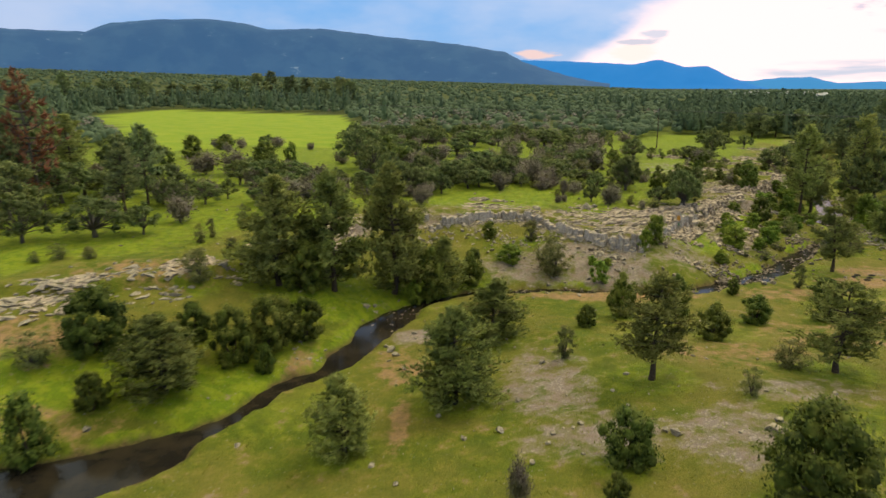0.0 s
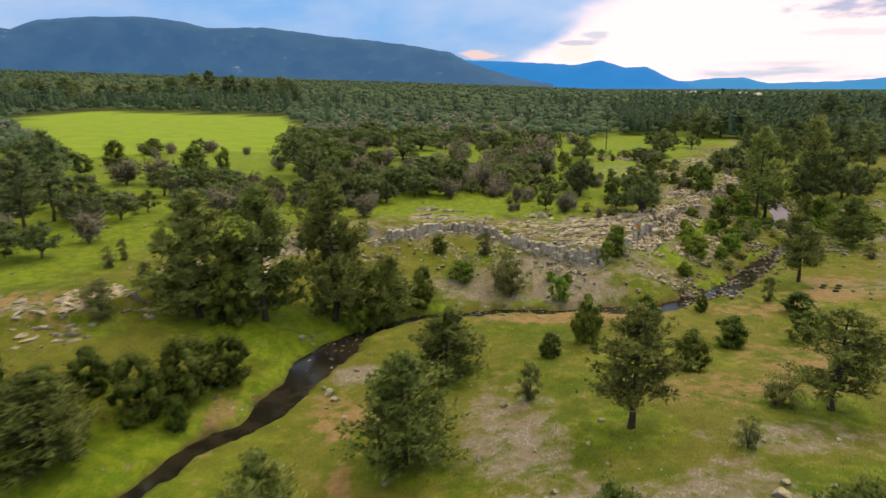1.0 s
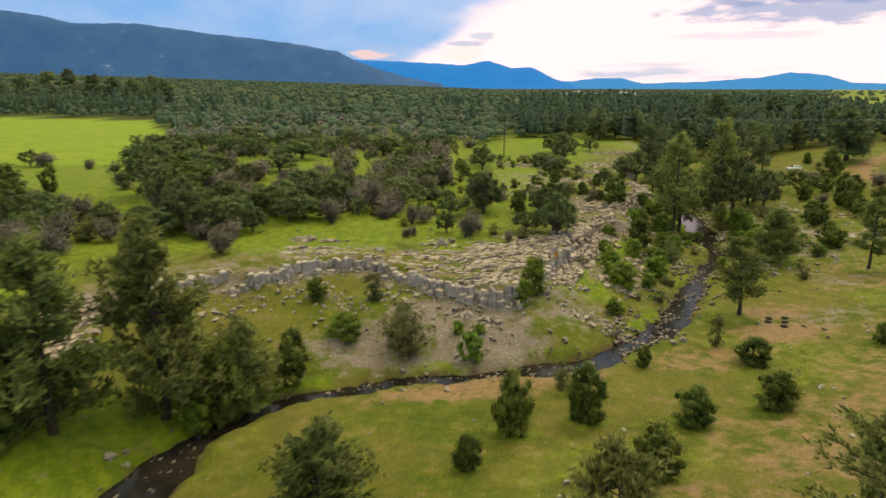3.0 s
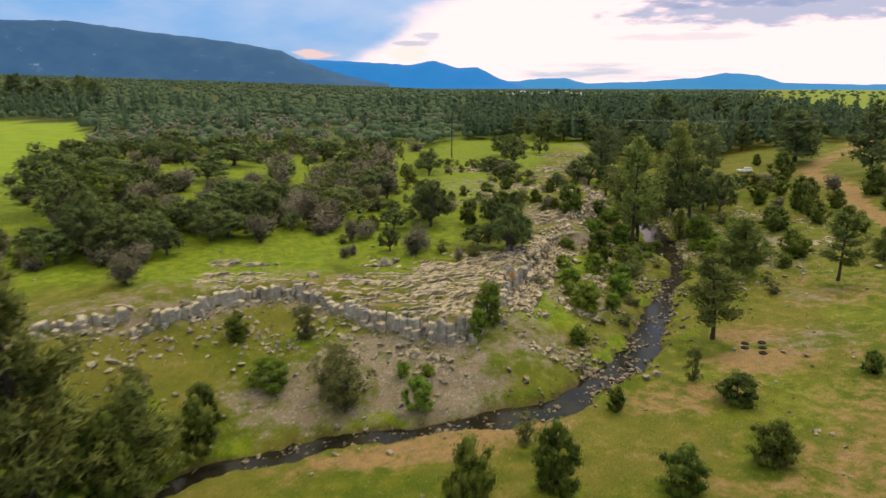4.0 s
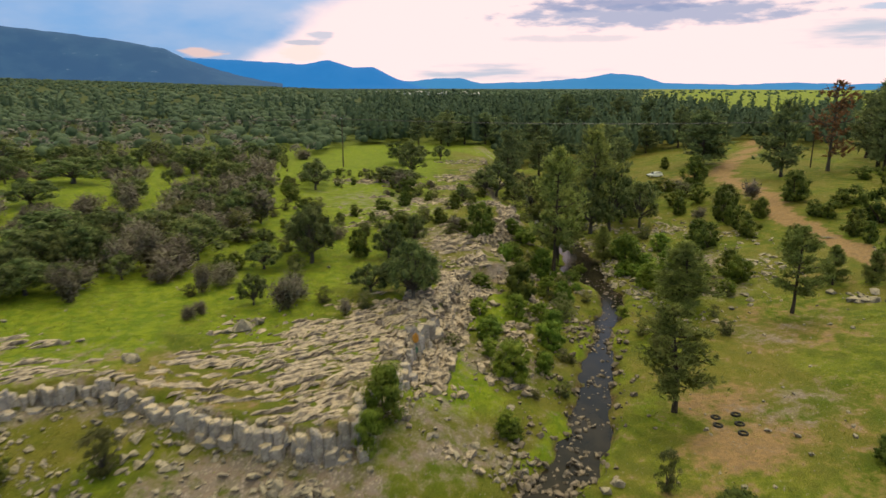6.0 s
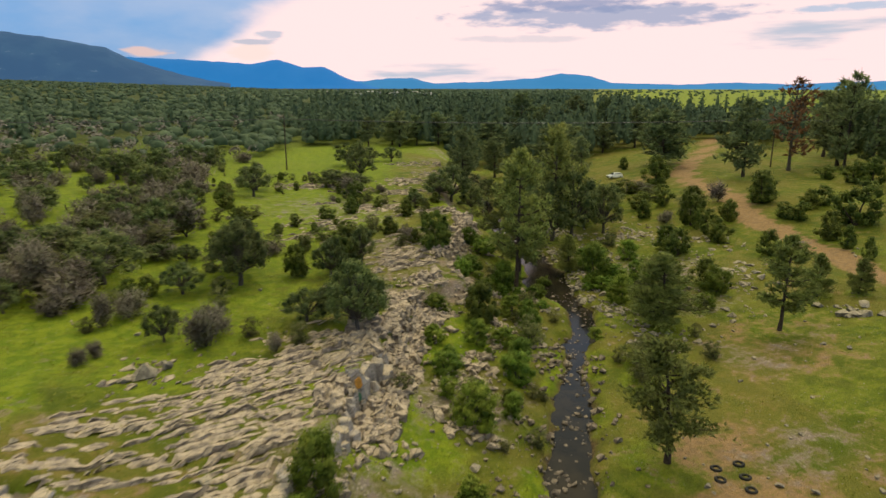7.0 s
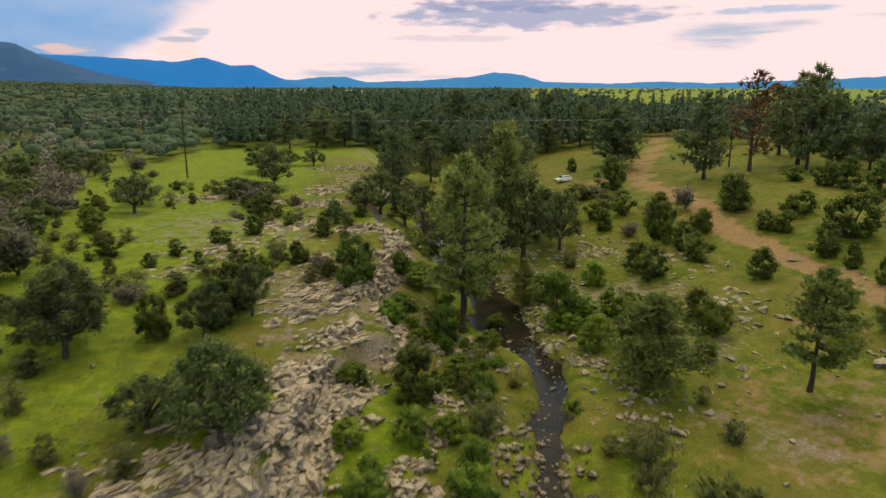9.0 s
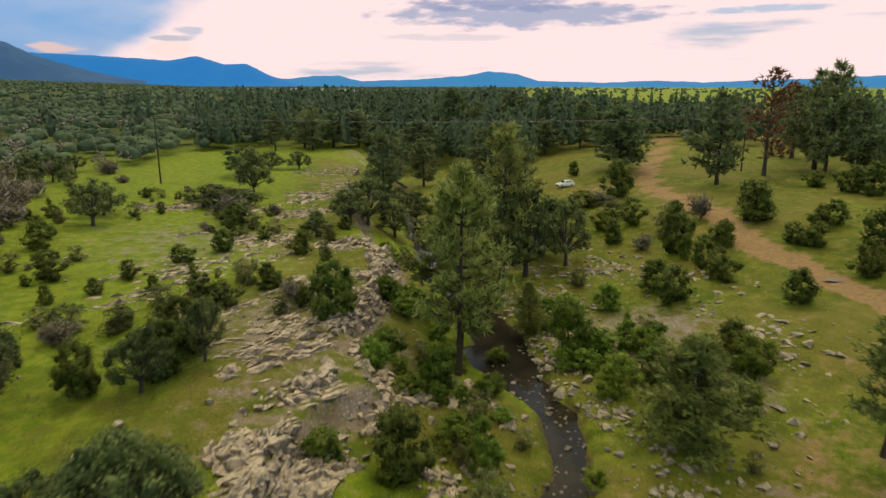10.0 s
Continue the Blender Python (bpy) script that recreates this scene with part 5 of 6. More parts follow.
def make_scree():
    rng = np.random.default_rng(430)
    x, y, a, k = near_rim(12000, 7, 25, -13, -0.5, rng)
    c, half, side = along(CREEK, x, y)
    keep = (along(RIM, x, y)[2] < 0) & (c > half) & (rough(x, y, 4, 72) * 0.6 + 0.18 * rough(x, y, 1.5, 73) + 0.30 * smooth(-5, -1, k) + 0.18 * smooth(4, 0.5, c - half) + 0.17 * rng.normal(0, 1, len(x)) > 0.70)
    x, y = x[keep], y[keep]
    n = len(x)
    s = 0.07 + rng.random(n) ** 5 * 0.62
    strew("scree", "loose grey stones fallen below the cliff", "stones", PALE_ROCK, x, y, np.stack([s * 1.3, s, s * 0.8], 1), rng.uniform(0, 6, n), rng, 0.25)
    # tumbled blocks on the slope between the ridge and the creek
    x, y, a, k = near_rim(4200, 18, 26, -10, -0.3, rng)
    c, half, side = along(CREEK, x, y)
    keep = (side > 0) & (c > half + 0.6) & (rough(x, y, 3.2, 77) + 0.15 * smooth(-6, -1, k) + 0.15 * rng.normal(0, 1, len(x)) > 0.60)
    x, y = x[keep], y[keep]
    n = len(x)
    s = 0.14 + rng.random(n) ** 2.6 * 0.85
    strew("fallen_blocks", "tumbled grey and tan blocks below the ridge", "stones", SHELF_ROCK, x, y, np.stack([s * 1.3, s, s * 0.85], 1), rng.uniform(0, 6, n), rng, 0.28)
    # rubble where the creek spreads over its bed
    i = rng.uniform(54, 68, 1500)
    line = np.stack([np.interp(i, np.arange(len(CREEK)), CREEK[:, c]) for c in range(3)], 1)
    x, y = line[:, 0] + rng.normal(-0.8, 2.2, len(i)), line[:, 1] + rng.normal(0.8, 2.2, len(i))
    keep = rough(x, y, 2.6, 78) > 0.42
    x, y = x[keep], y[keep]
    n = len(x)
    s = 0.12 + rng.random(n) ** 2.6 * 0.62
    strew("creek_rubble", "dark purple-grey rubble in the creek bed", "stones", WET_ROCK, x, y, np.stack([s * 1.3, s, s * 0.85], 1), rng.uniform(0, 6, n), rng, 0.2, np.maximum(ground_height(x, y), -0.5))
    # stones thinly spread over the pasture
    n = 16000
    x, y = rng.uniform(-45, 120, n), rng.uniform(32, 165, n)
    c, half, side = along(CREEK, x, y)
    thick = np.maximum(blots(BARE_STONE, x, y), 0.4 * blots(BARE_SOIL, x, y))
    keep = (c > half + 0.4) & (rng.random(n) < 0.08 + 0.75 * thick)
    x, y = x[keep], y[keep]
    n = len(x)
    s = 0.08 + rng.random(n) ** 5 * 0.5
    strew("field_stones", "small pale stones lying in the grass", "stones", PALE_ROCK, x, y, np.stack([s * 1.3, s, s * 0.7], 1), rng.uniform(0, 6, n), rng, 0.2)
    # cobbles in and along the water
    i = rng.uniform(30, len(CREEK) - 16, 1900)
    line = np.stack([np.interp(i, np.arange(len(CREEK)), CREEK[:, c]) for c in range(3)], 1)
    x, y = line[:, 0] + rng.normal(0, 0.55, len(i)) * (line[:, 2] + 0.2), line[:, 1] + rng.normal(0, 0.55, len(i)) * (line[:, 2] + 0.2)
    keep = rough(x, y, 5, 75) > 0.42
    x, y = x[keep], y[keep]
    n = len(x)
    s = 0.08 + rng.random(n) ** 3 * 0.28
    strew("creek_cobbles", "dark cobbles in and beside the creek", "stones", WET_ROCK, x, y, np.stack([s * 1.3, s, s * 0.9], 1), rng.uniform(0, 6, n), rng, 0.1, np.maximum(ground_height(x, y), -0.5))


# Single boulders: x, y, length.
BOULDERS = [(4.3, 43.9, 1.0), (16.1, 40.9, 1.3), (15.6, 41.6, 0.8), (22.5, 40.3, 1.6), (23.4, 41.2, 1.0), (8, 42.6, 0.6), (14.3, 46.3, 0.5), (13.9, 49.3, 0.5), (-9.3, 76.1, 1.3), (-8.4, 76.9, 0.9), (-4.8, 61.9, 1.1), (-5.4, 63.2, 1.3), (-6.0, 64.3, 0.9), (50.1, 72.6, 1.0), (50.6, 71.7, 0.8), (45.5, 86.8, 1.6), (44.2, 86.3, 1.2)]
BOULDERS_2 = [(16.0, 110.7, 1.9), (95.6, 98.8, 2.4), (96.8, 97.6, 1.6), (94.6, 99.9, 1.4), (88.3, 110.5, 1.4), (87.1, 108.9, 1.4), (50.9, 129.7, 0.9), (52.4, 127.8, 0.9), (54.8, 128.9, 1.0), (53.9, 129.3, 0.8), (51.4, 126.7, 0.9), (45.5, 129.7, 1.1), (83.1, 108.4, 1.0), (76, 112, 0.9), (74.8, 112.4, 0.7), (25.6, 115.9, 2.6), (27.3, 116.6, 1.5), (24.2, 115.6, 1.3), (99.9, 111, 1.5), (100, 113.9, 1.6)]


def make_boulders():
    rng = np.random.default_rng(440)
    dry, wet = stone_meshes(PALE_ROCK, 12, 5), stone_meshes(WET_ROCK, 12, 9)
    for x, y, l in BOULDERS + BOULDERS_2:
        l *= 0.85
        t = l * rng.uniform(0.5, 0.75)
        ob = tagged(new("boulder", dry[rng.integers(12)]), "grey weathered boulder lying in the grass", "boulder", "boulders on the pasture")
        ob.matrix_basis = pose(x, y, h_at(x, y) - t * 0.22, 0, 0, rng.uniform(0, 360)) @ Matrix.Diagonal((l, l * rng.uniform(0.55, 0.9), t, 1))
    for k in range(80):
        i = rng.uniform(52, 80) if k < 60 else rng.uniform(34, 52)
        px, py, half = (np.interp(i, np.arange(len(CREEK)), CREEK[:, c]) for c in range(3))
        x, y = px + rng.normal(0, 0.55) * (half + 0.2), py + rng.normal(0, 0.55) * (half + 0.2)
        l = 0.28 + rng.random() ** 2 * 0.62
        t = l * rng.uniform(0.5, 0.8)
        ob = tagged(new("boulder", wet[rng.integers(12)]), "dark wet boulder in the creek bed", "boulder", "boulders in the creek")
        ob.matrix_basis = pose(x, y, max(h_at(x, y), -0.6) - t * 0.2, 0, 0, rng.uniform(0, 360)) @ Matrix.Diagonal((l, l * rng.uniform(0.6, 0.95), t, 1))


def make_grass():
    """Tufts of rough grass near the flight path."""
    rng = np.random.default_rng(450)
    n = 85000
    x, y = rng.uniform(-38, 105, n), rng.uniform(34, 150, n)
    c, half, side = along(CREEK, x, y)
    bare = np.maximum(np.maximum(blots(BARE_STONE, x, y), blots(BARE_SOIL, x, y)), smooth(4, 1, along(TRACK, x, y)[0]))
    keep = (c > half + 0.3) & (rng.random(n) > bare * 0.9) & (rough(x, y, 3.0, 80) > 0.35)
    x, y = x[keep], y[keep]
    at = np.stack([x, y, ground_height(x, y) - 0.02], 1)
    s = Soup()
    s.needles(at, np.tile([0, 0, 1.3], (len(x), 1)), 0.20, 2, rng)
    tagged(new("grass", s.mesh("grass", GRASS)), "short rough pasture grass in tufts", "grass", kind="stuff")

# Places of single plants: x, y, height, radius.
PINE_PLACES = [(136.1, 224.5, 12.1, 4.3), (124.8, 222.8, 14.8, 4.5), (137.9, 201.5, 15.7, 5.8), (-99.3, 159.5, 17.3, 6.2), (-75.9, 134.1, 13.7, 4.1), (-99.7, 149.4, 15.1, 5.2), (17.5, 50.6, 9.0, 3.5), (33.6, 51.9, 8.1, 3.6), (57.3, 92.8, 9.7, 3.4), (86.8, 102.9, 10.6, 3.2), (78.4, 137.9, 15.9, 5.0), (146.1, 198.3, 11.4, 3.2), (161.3, 159.8, 18.1, 5.6), (186.9, 150.5, 22.6, 4.6), (190.0, 145.7, 16.3, 4.5), (162.8, 185.2, 15.3, 6.4), (103.6, 191.9, 15.2, 4.2), (71.6, 129.6, 17.7, 3.6), (195.9, 225.4, 14.5, 4.6), (97.2, 152.4, 20.1, 4.2), (193.4, 140.1, 12.4, 3.8), (131.9, 277.6, 13.4, 4.7), (119.4, 277.1, 10.2, 3.7), (182.5, 271.5, 20.5, 6.3)]
PINE_PLACES_2 = [(195.8, 255.0, 18.0, 6.2), (194.2, 237.8, 17.0, 4.8), (-359.1, 640.0, 30.2, 9.4), (-393.0, 743.8, 21.8, 9.4), (-355.2, 705.6, 23.6, 9.8), (-320.3, 659.1, 23.7, 11.9), (-298.5, 661.0, 26.4, 11.1), (-319.2, 730.8, 22.1, 9.8), (-272.3, 677.7, 20.5, 8.6), (-291.3, 750.9, 19.6, 12.3), (-260.3, 715.7, 19.9, 9.0), (-219.2, 658.7, 22.6, 11.4), (-206.5, 679.1, 26.6, 11.7), (-180.8, 660.6, 30.6, 12.2), (-198.9, 782.7, 34.3, 10.5), (-167.5, 742.4, 29.6, 12.5), (-145.4, 719.7, 26.4, 11.5), (-123.8, 696.8, 23.9, 11.4), (-113.0, 745.9, 28.5, 12.6), (-99.0, 721.2, 22.9, 12.1), (132.4, 284.4, 11.9, 4.5), (140.7, 280.8, 11.1, 4.6), (148.0, 277.3, 11.7, 5.1), (167.8, 293.2, 12.5, 5.1)]
PINE_PLACES_3 = [(153.9, 252.3, 14.3, 7.7), (188.0, 264.7, 15.7, 5.9), (163.2, 224.5, 13.1, 6.3), (183.3, 227.8, 10.0, 3.8), (168.9, 190.4, 16.0, 7.5), (208.8, 167.9, 17.9, 6.4), (192.6, 155.2, 21.1, 6.3)]
DENSE_PINE_PLACES = [(78.8, 112.0, 8.5, 3.8), (-19.9, 75.8, 13.3, 4.8), (-13.6, 78.4, 14.9, 4.4), (-6.2, 81.6, 16.8, 4.8), (1.0, 50.2, 8.5, 3.4), (5.2, 65.4, 6.7, 3.5), (-7.2, 42.8, 6.3, 2.4), (-24.1, 52.0, 7.0, 3.7), (98.8, 105.9, 5.3, 1.7), (102.3, 102.9, 4.5, 1.5), (86.1, 135.9, 5.6, 1.8), (-0.3, 83.4, 7.7, 3.0)]
JUNIPER_PLACES = [(-30.7, 43.5, 5.5, 2.5), (-28.8, 49.2, 3.5, 1.7), (-32.4, 57.1, 6.3, 3.4), (-24.5, 60.6, 3.8, 2.2), (-20.0, 58.5, 5.7, 2.4), (-17.4, 62.2, 5.4, 3.2), (-14.5, 64.8, 4.7, 2.5), (-17.0, 57.9, 2.9, 1.1), (11.9, 37.7, 3.9, 2.2), (10.1, 33.4, 2.0, 1.0), (20.4, 31.1, 6.5, 3.5), (27.6, 63.0, 4.0, 2.0), (35.2, 69.8, 3.5, 1.9), (15.7, 67.6, 2.6, 1.2), (20.8, 72.3, 5.5, 2.1), (27.3, 72.9, 5.2, 2.0), (4.3, 88.4, 4.1, 1.6), (3.8, 86.2, 4.7, 1.8), (38.0, 82.1, 2.3, 0.9), (48.4, 79.3, 2.7, 2.2), (43.7, 70.6, 3.5, 2.0), (63.4, 78.7, 2.3, 1.2), (93.7, 117.7, 3.9, 2.3), (64.9, 138.9, 5.4, 2.5)]
JUNIPER_PLACES_2 = [(58.7, 119.0, 4.7, 2.3), (52.1, 104.8, 1.5, 1.1), (49.4, 135.2, 4.5, 2.0), (44.3, 135.4, 4.0, 1.6)]
JUNIPER2_PLACES = [(142.1, 142.2, 4.9, 2.7), (166.4, 137.7, 5.0, 3.0), (166.1, 133.6, 5.8, 2.9), (168.9, 144.7, 3.2, 2.7), (128.8, 147.6, 4.2, 2.2), (125.4, 137.5, 3.4, 2.0), (127.2, 153.9, 4.4, 2.8), (139.3, 129.0, 3.8, 2.4), (121.6, 117.4, 4.6, 2.3), (129.2, 128.9, 3.1, 2.3), (-66.6, 175.9, 6.0, 3.8), (-41.5, 153.3, 6.5, 4.0), (-66.9, 202.4, 4.3, 3.0), (-37.7, 162.7, 5.5, 1.8), (-12.8, 157.7, 8.1, 4.8), (-68.6, 163.0, 4.2, 2.8), (112.6, 129.8, 4.1, 2.4), (123.9, 136.5, 4.1, 1.9), (118.6, 140.0, 7.3, 2.3), (133.2, 169.5, 3.5, 3.2), (143.0, 169.6, 7.3, 3.7), (159.4, 195.4, 3.5, 1.6), (109.7, 119.4, 3.9, 2.0), (117.8, 112.6, 3.4, 1.4)]
JUNIPER2_PLACES_2 = [(114.1, 107.9, 3.2, 1.2), (130.2, 118.2, 7.5, 4.1), (136.2, 138.2, 6.1, 3.4), (161.6, 126.3, 6.6, 3.0), (103.1, 130.1, 4.3, 2.4), (46.5, 165.1, 3.0, 2.2), (65.1, 167.6, 2.8, 1.6), (71.8, 181.1, 4.1, 2.6), (59.6, 164.7, 2.3, 1.6), (63.5, 150.1, 2.6, 1.6), (58.6, 148.3, 2.5, 1.9), (72.3, 160.7, 2.9, 1.4), (136.5, 129.3, 3.6, 2.2), (129.5, 126.9, 3.4, 2.2), (115.8, 134.0, 4.5, 2.2), (122.8, 156.0, 3.9, 2.6), (118.5, 150.8, 3.5, 1.9), (117.5, 138.1, 3.9, 1.3), (52.0, 139.1, 4.7, 2.6), (7.3, 100.6, 2.7, 1.5), (105.3, 134.0, 4.1, 2.4), (-27.5, 57.9, 3.4, 2.9), (-16.8, 75.8, 6.5, 3.4), (-1.6, 82.0, 7.3, 2.4)]
GREEN_BUSH_PLACES = [(9.7, 92.8, 2.9, 1.9), (21.6, 87.1, 3.1, 1.5), (21.4, 91.3, 1.5, 0.8), (23.6, 90.5, 1.4, 0.8), (32.2, 97.4, 4.3, 1.8), (29.9, 94.3, 3.3, 1.1), (49.2, 110.5, 2.2, 1.7), (46.9, 102.5, 3.7, 2.0), (51.1, 103.2, 2.2, 1.1), (55.1, 107.9, 3.2, 1.8), (55.1, 114.4, 2.6, 1.4), (56.4, 109.3, 3.3, 1.5), (92.2, 115.1, 4.0, 2.3), (84.4, 128.7, 5.8, 2.4), (81.5, 120.8, 3.8, 2.1), (64.2, 117.9, 2.8, 1.3), (67.9, 127.7, 3.6, 1.7), (64.3, 131.5, 2.9, 1.4), (73.7, 144.0, 3.0, 1.7), (-3.6, 80.5, 3.8, 1.6), (91.7, 135.9, 3.0, 1.9), (67.4, 134.1, 2.6, 1.9), (97.1, 134.5, 3.2, 1.9), (70.2, 113.7, 1.6, 1.0)]
GREEN_BUSH_PLACES_2 = [(66.2, 120.5, 2.2, 1.0), (79.6, 133.5, 2.1, 1.4)]
OLIVE_PLACES = [(-49.2, 76.2, 1.4, 1.0), (-46.9, 77.4, 2.1, 1.4), (-43.0, 77.2, 1.6, 1.2), (-27.5, 82.7, 1.5, 1.1), (-32.2, 89.1, 2.8, 1.0), (-30.1, 96.6, 3.4, 1.3), (-32.7, 85.9, 2.7, 1.1), (-27.7, 71.0, 3.9, 2.7), (-36.4, 53.9, 3.3, 2.3), (30.2, 53.2, 2.6, 2.0), (15.0, 90.9, 4.9, 2.2), (13.6, 99.0, 3.3, 1.7), (28.1, 79.3, 2.9, 1.1), (48.0, 84.6, 3.4, 1.2), (11.5, 57.7, 3.3, 1.3), (23.5, 45.7, 2.3, 1.0), (66.1, 103.2, 4.9, 2.2), (48.2, 104.6, 3.3, 1.4), (68.9, 106.3, 2.7, 1.7), (61.5, 114.2, 3.5, 1.8), (41.5, 142.7, 2.2, 0.8), (15.7, 89.1, 5.7, 2.6), (-1.1, 92.0, 3.6, 2.1), (33.9, 127.5, 2.6, 1.2)]
OLIVE_PLACES_2 = [(34.9, 120.5, 2.0, 1.1), (38.1, 116.8, 2.1, 1.4), (64.8, 141.3, 2.0, 1.0), (124.7, 145.7, 4.9, 2.9), (130.6, 160.6, 3.3, 3.3)]
OAK_PLACES = [(86.3, 173.7, 5.5, 3.1), (110.9, 192.3, 6.1, 4.4), (111.8, 159.0, 6.3, 4.0), (111.7, 169.4, 11.4, 4.7), (122.1, 163.8, 4.9, 3.4), (78.8, 169.9, 2.8, 2.3), (102.0, 239.6, 4.0, 3.4), (108.4, 237.8, 4.4, 3.1), (-55.5, 84.2, 5.7, 3.4), (-47.5, 87.4, 5.5, 4.3), (-41.7, 89.1, 4.4, 2.4), (-60.0, 120.1, 4.7, 5.2), (-49.4, 117.2, 5.9, 4.1), (-65.6, 111.5, 7.8, 5.4), (-79.2, 120.9, 7.3, 4.7), (-74.6, 152.0, 7.8, 5.9), (-19.5, 156.7, 10.6, 6.1), (43.1, 115.6, 6.9, 2.8), (38.7, 138.7, 6.7, 2.6), (28.0, 122.4, 3.5, 1.7), (52.7, 136.0, 4.9, 1.7), (57.9, 199.4, 4.9, 3.2), (55.0, 191.4, 6.4, 3.6), (47.7, 133.6, 4.6, 2.1)]
OAK_PLACES_2 = [(84.9, 207.4, 8.4, 3.7), (75.0, 199.9, 3.8, 3.8), (91.2, 177.1, 7.2, 4.4), (97.0, 178.1, 5.7, 3.3), (100.0, 150.7, 12.3, 4.6), (107.7, 150.5, 9.0, 3.6), (-4.3, 134.9, 6.3, 2.7), (-10.6, 130.6, 7.4, 2.6), (-9.7, 126.9, 5.9, 3.9), (-15.4, 146.1, 7.8, 4.3), (-14.5, 175.6, 6.1, 5.6), (3.0, 136.0, 4.6, 3.4), (7.3, 131.7, 3.7, 2.9), (8.9, 150.3, 5.3, 5.3), (14.9, 151.3, 5.0, 3.2), (4.0, 185.0, 4.6, 5.1), (9.7, 206.6, 5.3, 6.6), (34.4, 224.1, 6.1, 5.4), (-6.3, 245.8, 7.0, 6.3), (10.7, 131.0, 3.4, 2.2), (-3.3, 138.2, 3.8, 3.8), (19.5, 186.6, 4.8, 3.6), (28.4, 255.2, 5.2, 6.2), (37.9, 135.3, 7.3, 3.1)]
OAK_PLACES_3 = [(43.7, 118.4, 4.7, 3.5), (40.3, 121.0, 3.1, 2.1), (31.8, 135.0, 3.3, 2.4), (31.6, 149.8, 2.2, 2.2), (34.6, 147.6, 2.2, 1.6), (77.3, 197.0, 3.3, 4.9), (91.2, 229.5, 6.1, 4.8), (96.4, 151.6, 10.6, 4.8), (108.2, 156.2, 7.8, 3.9), (115.0, 177.8, 9.2, 4.6), (-85.9, 141.2, 11.4, 7.3), (-65.2, 96.5, 8.5, 5.1), (-70.0, 152.1, 7.1, 5.2), (-66.1, 119.9, 4.7, 5.2)]
GREY_PLACES = [(134.0, 146.1, 4.8, 2.2), (137.0, 168.9, 3.1, 3.7), (117.9, 145.3, 2.8, 1.8), (46.9, 210.5, 4.4, 2.6), (51.0, 219.9, 3.9, 2.4), (18.6, 177.9, 5.9, 2.5), (16.9, 152.8, 4.0, 2.6), (37.1, 161.4, 6.5, 2.8), (28.8, 166.4, 5.7, 2.4), (35.3, 177.1, 6.1, 3.7), (46.5, 202.8, 7.2, 3.6), (30.7, 178.7, 6.1, 3.1), (32.3, 122.1, 3.4, 1.6), (-3.8, 113.1, 3.6, 2.4), (22.7, 121.4, 1.7, 0.9), (21.3, 120.2, 1.8, 0.9), (19.0, 138.7, 6.2, 2.6), (-39.7, 97.2, 5.2, 2.6), (-52.7, 145.5, 6.0, 3.8), (-46.0, 146.2, 6.5, 3.8), (23.7, 128.2, 3.7, 1.4), (73.4, 187.6, 4.7, 2.5), (4.6, 34.4, 3.4, 1.0), (11.2, 127.7, 4.7, 1.9)]
GREY_PLACES_2 = [(18.6, 144.9, 5.3, 3.5), (22.6, 137.2, 5.0, 2.9), (18.8, 193.6, 6.2, 3.8), (26.1, 129.7, 3.2, 1.9), (36.8, 182.3, 6.1, 3.7), (38.3, 140.9, 6.4, 2.7), (25.8, 172.7, 5.6, 3.3), (-8.6, 187.8, 5.6, 3.4), (-0.5, 173.4, 5.2, 3.1), (30.9, 119.7, 4.7, 2.2), (35.9, 116.3, 2.0, 0.9), (36.7, 189.1, 5.8, 2.9), (44.1, 194.5, 5.4, 4.1)]

# ---- the large forms ----
ALL_TREES = [PINE_PLACES, DENSE_PINE_PLACES, JUNIPER_PLACES, JUNIPER_PLACES_2, JUNIPER2_PLACES, GREEN_BUSH_PLACES, OLIVE_PLACES, OAK_PLACES]
make_ground()
make_water()
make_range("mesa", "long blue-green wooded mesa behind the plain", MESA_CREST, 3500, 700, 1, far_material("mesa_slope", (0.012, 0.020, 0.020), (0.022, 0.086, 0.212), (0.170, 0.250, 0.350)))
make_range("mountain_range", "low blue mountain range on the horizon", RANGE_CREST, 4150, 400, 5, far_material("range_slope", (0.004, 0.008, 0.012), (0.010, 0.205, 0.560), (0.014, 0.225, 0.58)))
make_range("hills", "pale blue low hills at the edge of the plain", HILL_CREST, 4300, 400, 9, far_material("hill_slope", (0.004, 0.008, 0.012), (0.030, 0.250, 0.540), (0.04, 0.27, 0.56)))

def near_and_far(places, near, far, reach, seed):
    """Fine-leaved plants close to the flight, coarser ones away from it."""
    close = [p for p in places if math.hypot(p[0] - 35, p[1] - 75) < reach]
    near(close, seed), far([p for p in places if p not in close], seed + 40)


near_and_far(PINE_PLACES + PINE_PLACES_2 + PINE_PLACES_3, plant_pine, plant_wood_pine, 135, 1)
plant_dead_pine([(177.4, 158.7, 22.4, 6.0), (-66, 106, 22.0, 4.6)], 8)
plant_dense_pine(DENSE_PINE_PLACES, 2)
near_and_far(JUNIPER_PLACES + JUNIPER_PLACES_2 + JUNIPER2_PLACES + JUNIPER2_PLACES_2, plant_juniper, plant_small_juniper, 72, 3)
plant_green(GREEN_BUSH_PLACES + GREEN_BUSH_PLACES_2, 4)
plant_olive(OLIVE_PLACES + OLIVE_PLACES_2, 5)
near_and_far(OAK_PLACES + OAK_PLACES_2 + OAK_PLACES_3, plant_oak, plant_far_oak, 75, 6)
near_and_far(GREY_PLACES + GREY_PLACES_2, plant_grey, plant_wood_grey, 75, 7)
make_woods()
scatter_shrubs()

